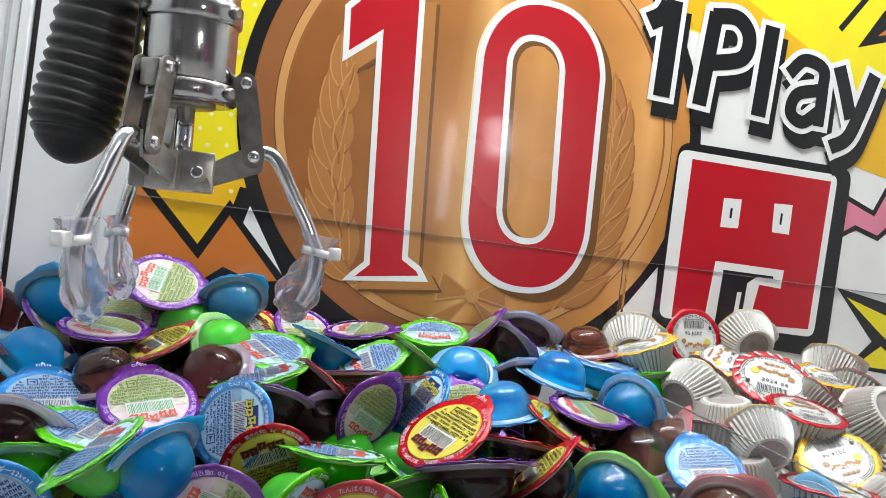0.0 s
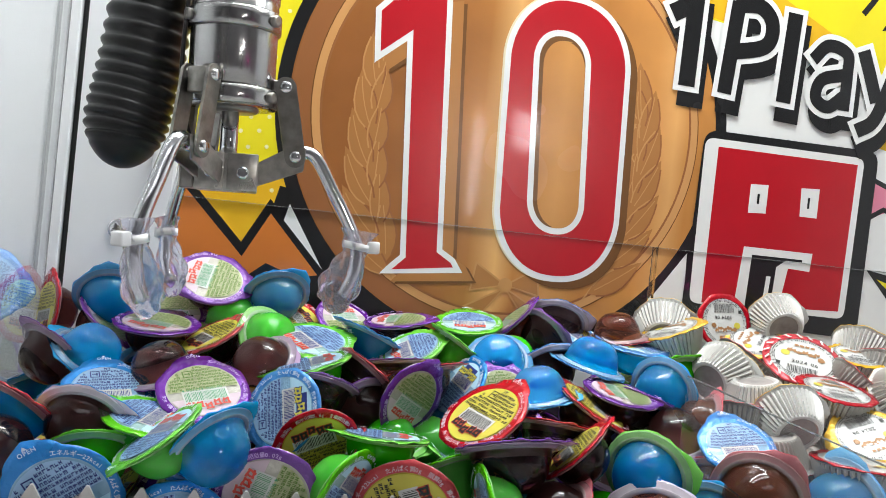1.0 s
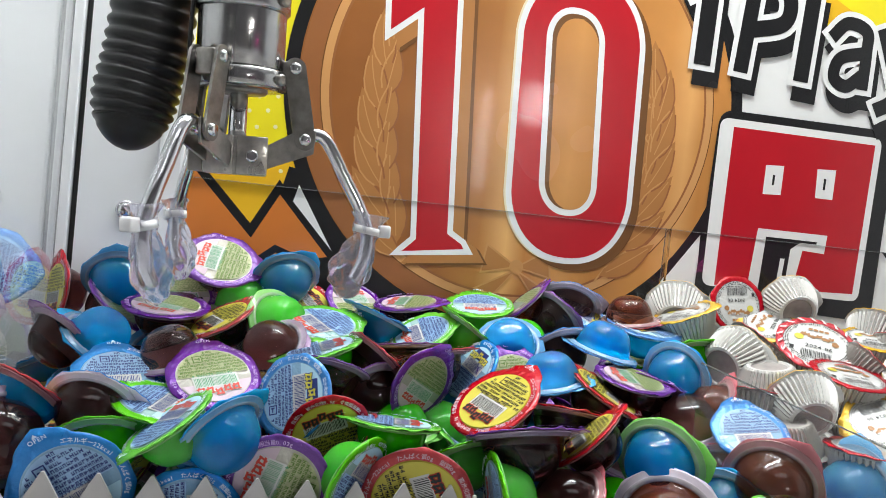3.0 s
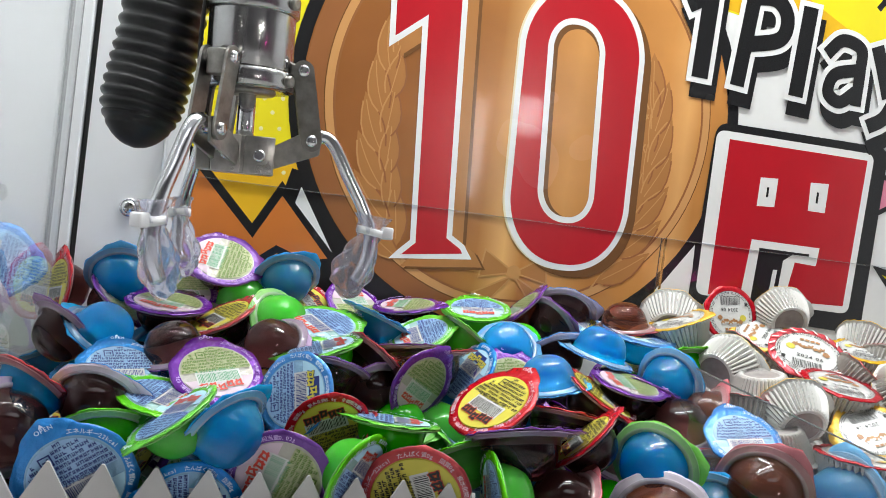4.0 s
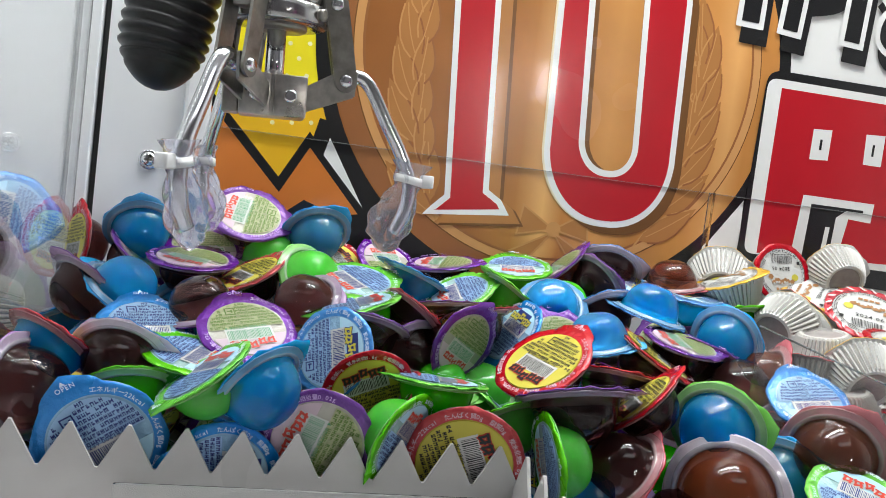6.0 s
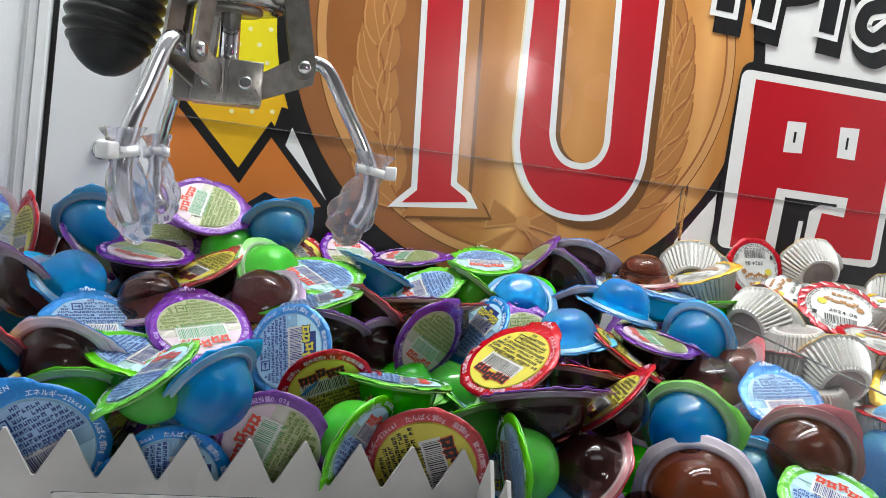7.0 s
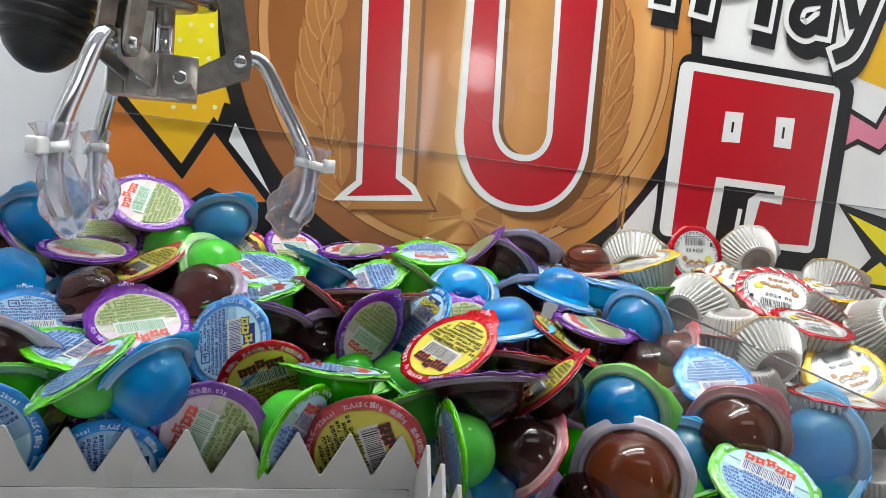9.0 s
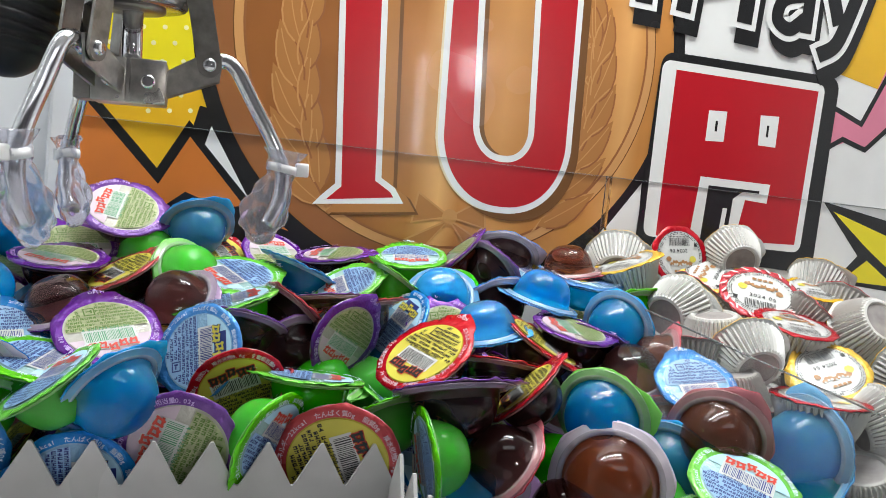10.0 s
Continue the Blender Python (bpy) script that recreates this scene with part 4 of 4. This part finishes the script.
def choco_print(kind, seed):
    rnd = random.Random(seed)
    bm = bmesh.new()
    rf = R0 * 0.80
    n = 90
    for i in range(n):  # ring of tiny unreadable text
        a = 2 * math.pi * i / n
        for k in range(3):
            if rnd.random() < 0.75:
                r = rf * (0.86 + 0.06 * k)
                quad_at = [(r, a), (r + 0.0007, a), (r + 0.0007, a + 0.045), (r, a + 0.045)]
                bm.faces.new([bm.verts.new((q * math.cos(b), q * math.sin(b), 0.0014)) for q, b in quad_at]).material_index = 0
    x = -rf * 0.45
    while x < rf * 0.45:
        w = rnd.choice((0.0002, 0.0003, 0.0005))
        quad(bm, x, -rf * 0.72, x + w, -rf * 0.40, 0)
        x += w + rnd.choice((0.0003, 0.0005))
    x = -rf * 0.42
    while x < rf * 0.42:
        quad(bm, x, -rf * 0.78, x + 0.0008, -rf * 0.74, 0)
        x += 0.0013
    add_text(bm, "2024 06", 0.0042, pose(-0.0068, -rf * 0.27, 0.0014), 0)
    quad(bm, -rf * 0.78, -rf * 0.50, -rf * 0.66, -rf * 0.36, 0)
    # the pictured sweets: a long bar of small lumps, a pale coin and a nut
    for i in range(9):
        blob(bm, -rf * 0.44 + i * 0.0021, rf * (0.30 + 0.05 * math.sin(i * 1.7)), 0.0017, 1, 0.00130 + 0.00001 * i, rnd=rnd)
    for i in range(7):
        blob(bm, -rf * 0.32 + i * 0.0024, rf * (0.36 + 0.04 * math.cos(i * 2.1)), 0.0009, 3, 0.00142 + 0.00001 * i, rnd=rnd)
    blob(bm, -rf * 0.55, rf * 0.14, 0.0028, 2, 0.0013, wob=0.08, n=16, rnd=rnd)
    blob(bm, rf * 0.52, rf * 0.12, 0.0021, 1, 0.0013, rnd=rnd)
    for i in range(4):
        quad(bm, -rf * 0.30 + i * 0.0032, rf * 0.56, -rf * 0.30 + i * 0.0032 + 0.0025, rf * 0.66, 1)
    if kind == "check":  # white stripes over the red rim
        for i in range(19):
            a = 2 * math.pi * i / 19 + rnd.uniform(-0.05, 0.05)
            bm.faces.new([bm.verts.new((r * math.cos(q), r * math.sin(q), 0.0019)) for r, q in ((R0 * 0.83, a), (R0 * 0.96, a + 0.16), (R0 * 0.96, a + 0.22), (R0 * 0.83, a + 0.10))]).material_index = 3
    for f in bm.faces:
        f.normal_update()
        if f.normal.z < 0:
            f.normal_flip()
    return mesh_from(bm, "printing", ["ink_black", "ink_brown", "ink_yellow", "foil_white"], smooth=False)


CLIDS = {k: lid_mesh(k, "rim_" + k, "foil_white", 7 + i, tab=(k != "red"), split=0.80) for i, k in enumerate(("yellow", "red", "check"))}
CPRINTS = {k: choco_print(k, 20 + i) for i, k in enumerate(("yellow", "red", "check"))}
FLUTED = {k: fluted_mesh(k) for k in ("paper_cup", "paper_grey")}
bm = lathe(bmesh.new(), [(0.0, -0.0196), (0.0119, -0.0201)], 32)
bmesh.ops.recalc_face_normals(bm, faces=bm.faces)
CBASE = mesh_from(bm, "base", ["choc_base"])


def choco(kind, x, y, z, rx, ry, rz, size=1.0):
    lid = kind if kind in CLIDS else ("red" if kind == "grey" else "yellow")
    root = thing("chocolate_cup", {"yellow": "white fluted sweet cup with yellow-rimmed paper lid", "red": "white fluted sweet cup with red-rimmed paper lid",
                                   "check": "white fluted sweet cup with red striped lid", "white": "white fluted sweet cup lying bottom up", "grey": "white fluted sweet cup in the heap, its shade put into a grey colour"}[kind],
                 "sweet cup", "sweet cups in the heap", pose(x, y, z, rx, ry, rz) @ Matrix.Scale(size, 4))
    # the grey kind carries the heap's shade in its colour
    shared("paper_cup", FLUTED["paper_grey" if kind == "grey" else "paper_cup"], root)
    shared("base", CBASE, root)
    top = shared("lid", CLIDS[lid], root, "printed paper lid")
    shared("printing", CPRINTS[lid], top)
    return root


# ---- the heap: each cup as it lies ----
jelly("purple", -0.1757, 0.5740, 0.1807, 36, 10, -3, 1.04)
jelly("purple", -0.2003, 0.5740, 0.1565, -3, -28, 112, 1.02)
jelly("purple", -0.2044, 0.5413, 0.1528, 4, -8, 67, 1.06)
jelly("purple", -0.2369, 0.5648, 0.1481, -8, 41, -18, 0.92)
jelly("grape", -0.1927, 0.4795, 0.1330, -162, -9, -40, 0.92)
jelly("red", -0.1717, 0.5356, 0.1480, 0, -31, 21, 0.95)
jelly("green", -0.1601, 0.5740, 0.1516, -176, -4, 2, 0.93)
jelly("blue", -0.1325, 0.5740, 0.1737, -33, -42, -34, 0.92)
jelly("red", -0.1208, 0.5740, 0.1579, -29, 10, -149, 0.92)
jelly("purple", -0.0838, 0.5740, 0.1590, -1, 36, -62, 0.92)
jelly("green", -0.1103, 0.5201, 0.1520, 14, -9, 29, 1.07)
jelly("lime", -0.1369, 0.5368, 0.1482, -119, 2, 39, 0.92)
jelly("green", -0.1136, 0.4779, 0.1443, -0, 18, 180, 1.00)
jelly("grape", -0.1383, 0.4996, 0.1373, -130, -9, -44, 0.92)
jelly("purple", -0.1693, 0.4497, 0.1315, -9, -30, 113, 0.98)
jelly("blue", -0.2174, 0.4590, 0.1265, -2, -29, 109, 0.94)
jelly("purple", -0.1068, 0.4721, 0.1337, 26, 10, 136, 0.92)
jelly("blue", -0.1282, 0.4358, 0.1264, -70, 20, 148, 0.92)
jelly("blue", -0.0697, 0.5420, 0.1548, 14, -21, 170, 0.95)
jelly("purple", -0.0482, 0.5697, 0.1634, 8, -7, -23, 0.98)
jelly("green", 0.0021, 0.5686, 0.1661, -4, -14, 81, 0.98)
jelly("purple", 0.0343, 0.5740, 0.1692, -8, -44, 2, 0.92)
jelly("white_purple", 0.0698, 0.5740, 0.1721, -44, -7, -33, 0.96)
jelly("cola", 0.1083, 0.5528, 0.1652, -174, -7, -24, 0.92)
jelly("blue", 0.0767, 0.5636, 0.1668, -16, -23, 155, 0.92)
jelly("blue", 0.1159, 0.5437, 0.1631, 11, -1, 19, 1.08)
jelly("blue", 0.0641, 0.4945, 0.1519, 179, -13, 157, 0.96)
jelly("purple", 0.0572, 0.5594, 0.1632, -53, -8, -76, 0.92)
jelly("white_purple", 0.0441, 0.5140, 0.1488, -46, -2, 9, 0.92)
jelly("blue", 0.0065, 0.5063, 0.1487, 135, 15, 172, 0.92)
jelly("green", 0.0213, 0.5245, 0.1457, -163, -6, -17, 0.92)
jelly("blue", 0.0191, 0.4578, 0.1373, -169, -10, -47, 0.92)
jelly("green", -0.0462, 0.5230, 0.1510, 19, -25, -7, 0.92)
jelly("green", -0.0121, 0.5225, 0.1524, 16, -34, 162, 0.92)
jelly("purple", -0.0627, 0.5030, 0.1450, -13, -7, -8, 0.92)
jelly("red", -0.0463, 0.4899, 0.1422, -15, -15, -8, 0.99)
jelly("red", -0.0781, 0.4878, 0.1385, -44, -11, -79, 0.92)
jelly("purple", -0.0552, 0.4648, 0.1305, 117, -59, 7, 0.92)
jelly("blue", -0.0214, 0.4905, 0.1340, -15, 55, 179, 0.92)
jelly("purple", 0.0027, 0.4764, 0.1327, -13, -52, 96, 0.92)
jelly("red", -0.0227, 0.4280, 0.1317, 6, -38, 16, 1.05)
jelly("lime", -0.0647, 0.4677, 0.1016, -173, -5, -12, 0.92)
jelly("green", -0.0386, 0.4792, 0.0993, -152, -5, -13, 0.92)
jelly("green", -0.0786, 0.4164, 0.1207, 8, -2, 170, 1.00)
jelly("red", -0.1101, 0.4247, 0.1116, 131, 59, 45, 0.92)
jelly("red", 0.0221, 0.4389, 0.1256, -18, 2, -24, 0.99)
jelly("purple", -0.0147, 0.4019, 0.1217, -20, -10, -16, 1.17)
jelly("red", 0.0213, 0.4048, 0.1213, -5, -46, -12, 0.92)
jelly("red", 0.0500, 0.4508, 0.1357, 2, -29, 151, 1.04)
jelly("purple", 0.0707, 0.4595, 0.1425, 10, 6, -1, 0.94)
jelly("blue", 0.1073, 0.4763, 0.1429, 77, 28, 120, 0.92)
jelly("green", 0.1293, 0.5129, 0.1509, -23, -28, -31, 0.92)
jelly("green", -0.1940, 0.4271, 0.1221, -7, -11, 162, 0.92)
jelly("green", -0.1857, 0.3957, 0.1211, 23, 31, -136, 0.95)
jelly("blue", -0.1626, 0.3974, 0.1178, -41, -45, 7, 0.97)
jelly("purple", -0.1342, 0.3930, 0.0944, 99, 19, -5, 1.05)
jelly("blue", -0.1735, 0.3930, 0.0783, -97, 5, -177, 1.01)
jelly("red", -0.0671, 0.3930, 0.0888, -100, 22, 163, 1.15)
jelly("green", -0.0975, 0.3930, 0.0990, -123, 56, -161, 0.92)
jelly("red", -0.0968, 0.4232, 0.1029, 26, 59, -157, 0.92)
jelly("green", -0.0302, 0.3841, 0.0943, 100, -17, -95, 0.97)
jelly("blue", -0.0172, 0.4144, 0.0857, -75, -79, 107, 1.06)
jelly("red", 0.0094, 0.3870, 0.0910, 159, -51, 29, 0.93)
jelly("white_blue", 0.0611, 0.3832, 0.0845, 89, 78, 145, 1.20)
jelly("blue_green", 0.0637, 0.4030, 0.1110, -76, -14, -50, 1.00)
jelly("cola", 0.1282, 0.3980, 0.1032, -59, -55, -67, 1.08)
jelly("cola", 0.1190, 0.4295, 0.0975, -59, -13, -43, 0.92)
jelly("blue", 0.1902, 0.4060, 0.0963, 28, -82, 164, 1.16)
jelly("green", 0.1175, 0.3603, 0.0904, -15, 21, -136, 1.07)
jelly("blue", 0.1140, 0.4129, 0.0845, -63, -17, -60, 1.04)
jelly("blue", 0.1271, 0.4209, 0.1236, -8, -34, 90, 0.92)
jelly("grape", 0.1027, 0.4476, 0.1195, -157, -8, -26, 0.92)
jelly("cola", 0.1269, 0.4594, 0.1251, 172, -71, -4, 0.92)
jelly("red", -0.2755, 0.5740, 0.1517, -59, -75, 89, 0.92)
jelly("purple", -0.2546, 0.5063, 0.1367, 22, -46, -162, 0.92)
jelly("blue", -0.2364, 0.5032, 0.1362, 170, -34, 171, 0.93)
jelly("white_purple", -0.2236, 0.4288, 0.1192, -56, -8, -14, 0.92)
jelly("blue_red", -0.2539, 0.4348, 0.1212, -43, -13, -54, 0.92)
jelly("blue", -0.2380, 0.5700, 0.1650, 9, -53, -90, 0.92)
jelly("grape", -0.2602, 0.4134, 0.1058, -101, 12, 62, 0.96)
jelly("lime", -0.2165, 0.4246, 0.1041, 42, 2, -174, 0.92)
jelly("blue", -0.2233, 0.3930, 0.0902, -100, -56, -169, 1.09)
jelly("grape", -0.0819, 0.4801, 0.1220, -57, 4, 29, 0.92)
jelly("grape", 0.0927, 0.4807, 0.1304, -33, -12, -66, 1.00)
jelly("green", 0.0579, 0.4386, 0.0703, -164, -8, -21, 0.92)
jelly("green", -0.0401, 0.4248, 0.1014, -41, 9, 35, 0.92)
jelly("grape", 0.0098, 0.4161, 0.0697, -158, -7, -18, 1.00)
jelly("grape", -0.1434, 0.4645, 0.1140, -163, -3, -3, 0.92)
choco("white", 0.1545, 0.5740, 0.1768, -62, -7, -29, 0.92)
choco("yellow", 0.1454, 0.5450, 0.1755, 18, -17, -55, 0.95)
choco("red", 0.2051, 0.5740, 0.1816, -75, 4, -180, 0.92)
choco("white", 0.2477, 0.5740, 0.1876, -71, -6, -11, 0.92)
choco("yellow", 0.2235, 0.5585, 0.1709, 8, -28, 41, 0.92)
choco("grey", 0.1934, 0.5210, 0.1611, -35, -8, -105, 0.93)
choco("white", 0.1633, 0.4991, 0.1524, -76, -10, -66, 0.96)
choco("check", 0.2348, 0.5172, 0.1641, 33, 7, -32, 1.13)
choco("red", 0.2288, 0.4725, 0.1514, 12, 4, -14, 1.03)
choco("yellow", 0.2954, 0.5355, 0.1685, 15, 3, -30, 0.92)
choco("white", 0.3162, 0.5580, 0.1755, -41, -9, -65, 0.92)
choco("white", 0.1690, 0.4689, 0.1360, -173, -8, -27, 0.92)
choco("white", 0.1786, 0.4522, 0.1384, -63, -5, -11, 0.92)
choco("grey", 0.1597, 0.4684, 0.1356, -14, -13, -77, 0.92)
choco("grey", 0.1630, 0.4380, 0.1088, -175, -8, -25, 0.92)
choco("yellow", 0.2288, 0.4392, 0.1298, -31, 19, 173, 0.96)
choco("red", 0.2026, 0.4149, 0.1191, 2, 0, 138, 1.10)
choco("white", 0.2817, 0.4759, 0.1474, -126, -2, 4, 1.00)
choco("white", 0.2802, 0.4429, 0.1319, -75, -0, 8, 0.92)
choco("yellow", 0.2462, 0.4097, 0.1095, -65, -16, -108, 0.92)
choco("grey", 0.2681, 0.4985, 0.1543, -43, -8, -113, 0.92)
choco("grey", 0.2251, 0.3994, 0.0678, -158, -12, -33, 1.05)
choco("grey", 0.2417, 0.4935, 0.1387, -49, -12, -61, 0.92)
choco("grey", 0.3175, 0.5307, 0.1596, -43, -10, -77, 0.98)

# ---- the deeper layer that fills the gaps, and the neighbouring bay ----
random.seed(11)
for layer, drop in ((0, 0.043), (1, 0.072)):
    for i in range(13):
        for j in range(6):
            x = -0.262 + i * 0.047 + random.uniform(-0.008, 0.008)
            y = 0.440 + j * 0.028 + random.uniform(-0.006, 0.006)
            z = 0.105 + 0.27 * (y - 0.36) - drop + random.uniform(-0.006, 0.004)
            spin = (random.uniform(-70, 70) + random.choice((0, 180)), random.uniform(-60, 60), random.uniform(0, 360))
            if x > 0.13 + (0.56 - y) * 0.4:
                choco(random.choice(("yellow", "red", "white", "grey")), x, y, z, *spin)
            else:
                jelly(random.choice(("purple", "blue", "green", "red", "grape")), x, y, z, *spin)
for i in range(8):
    for j in range(4):
        x, y = 0.0 + i * 0.05 + random.uniform(-0.008, 0.008), 0.27 + j * 0.042 + random.uniform(-0.008, 0.008)
        jelly(random.choice(("purple", "blue", "green", "red", "grape")), x, y, 0.105 + 0.27 * (y - 0.36) - 0.046 + random.uniform(-0.006, 0.004), random.uniform(-70, 70) + random.choice((0, 180)), random.uniform(-60, 60), random.uniform(0, 360))
for kind, x, y, z, rx, ry, rz in (("blue", -0.3135, 0.566, 0.166, 70, 10, 25), ("white_purple", -0.328, 0.540, 0.146, -80, 10, 20), ("blue", -0.375, 0.500, 0.150, 60, 30, 10), ("cola", -0.320, 0.420, 0.105, 120, 20, 40),
                                  ("purple", -0.370, 0.440, 0.115, 40, 10, 0), ("blue", -0.330, 0.380, 0.085, 70, 40, 20), ("grape", -0.420, 0.540, 0.150, 150, 0, 0), ("green", -0.420, 0.480, 0.130, 30, 20, 0), ("cola", -0.316, 0.500, 0.098, -70, 0, 30)):
    jelly(kind, x, y, z, rx, ry, rz)
choco("yellow", -0.322, 0.545, 0.112, 85, 0, -60)
choco("white", -0.400, 0.420, 0.100, 110, 10, 20)
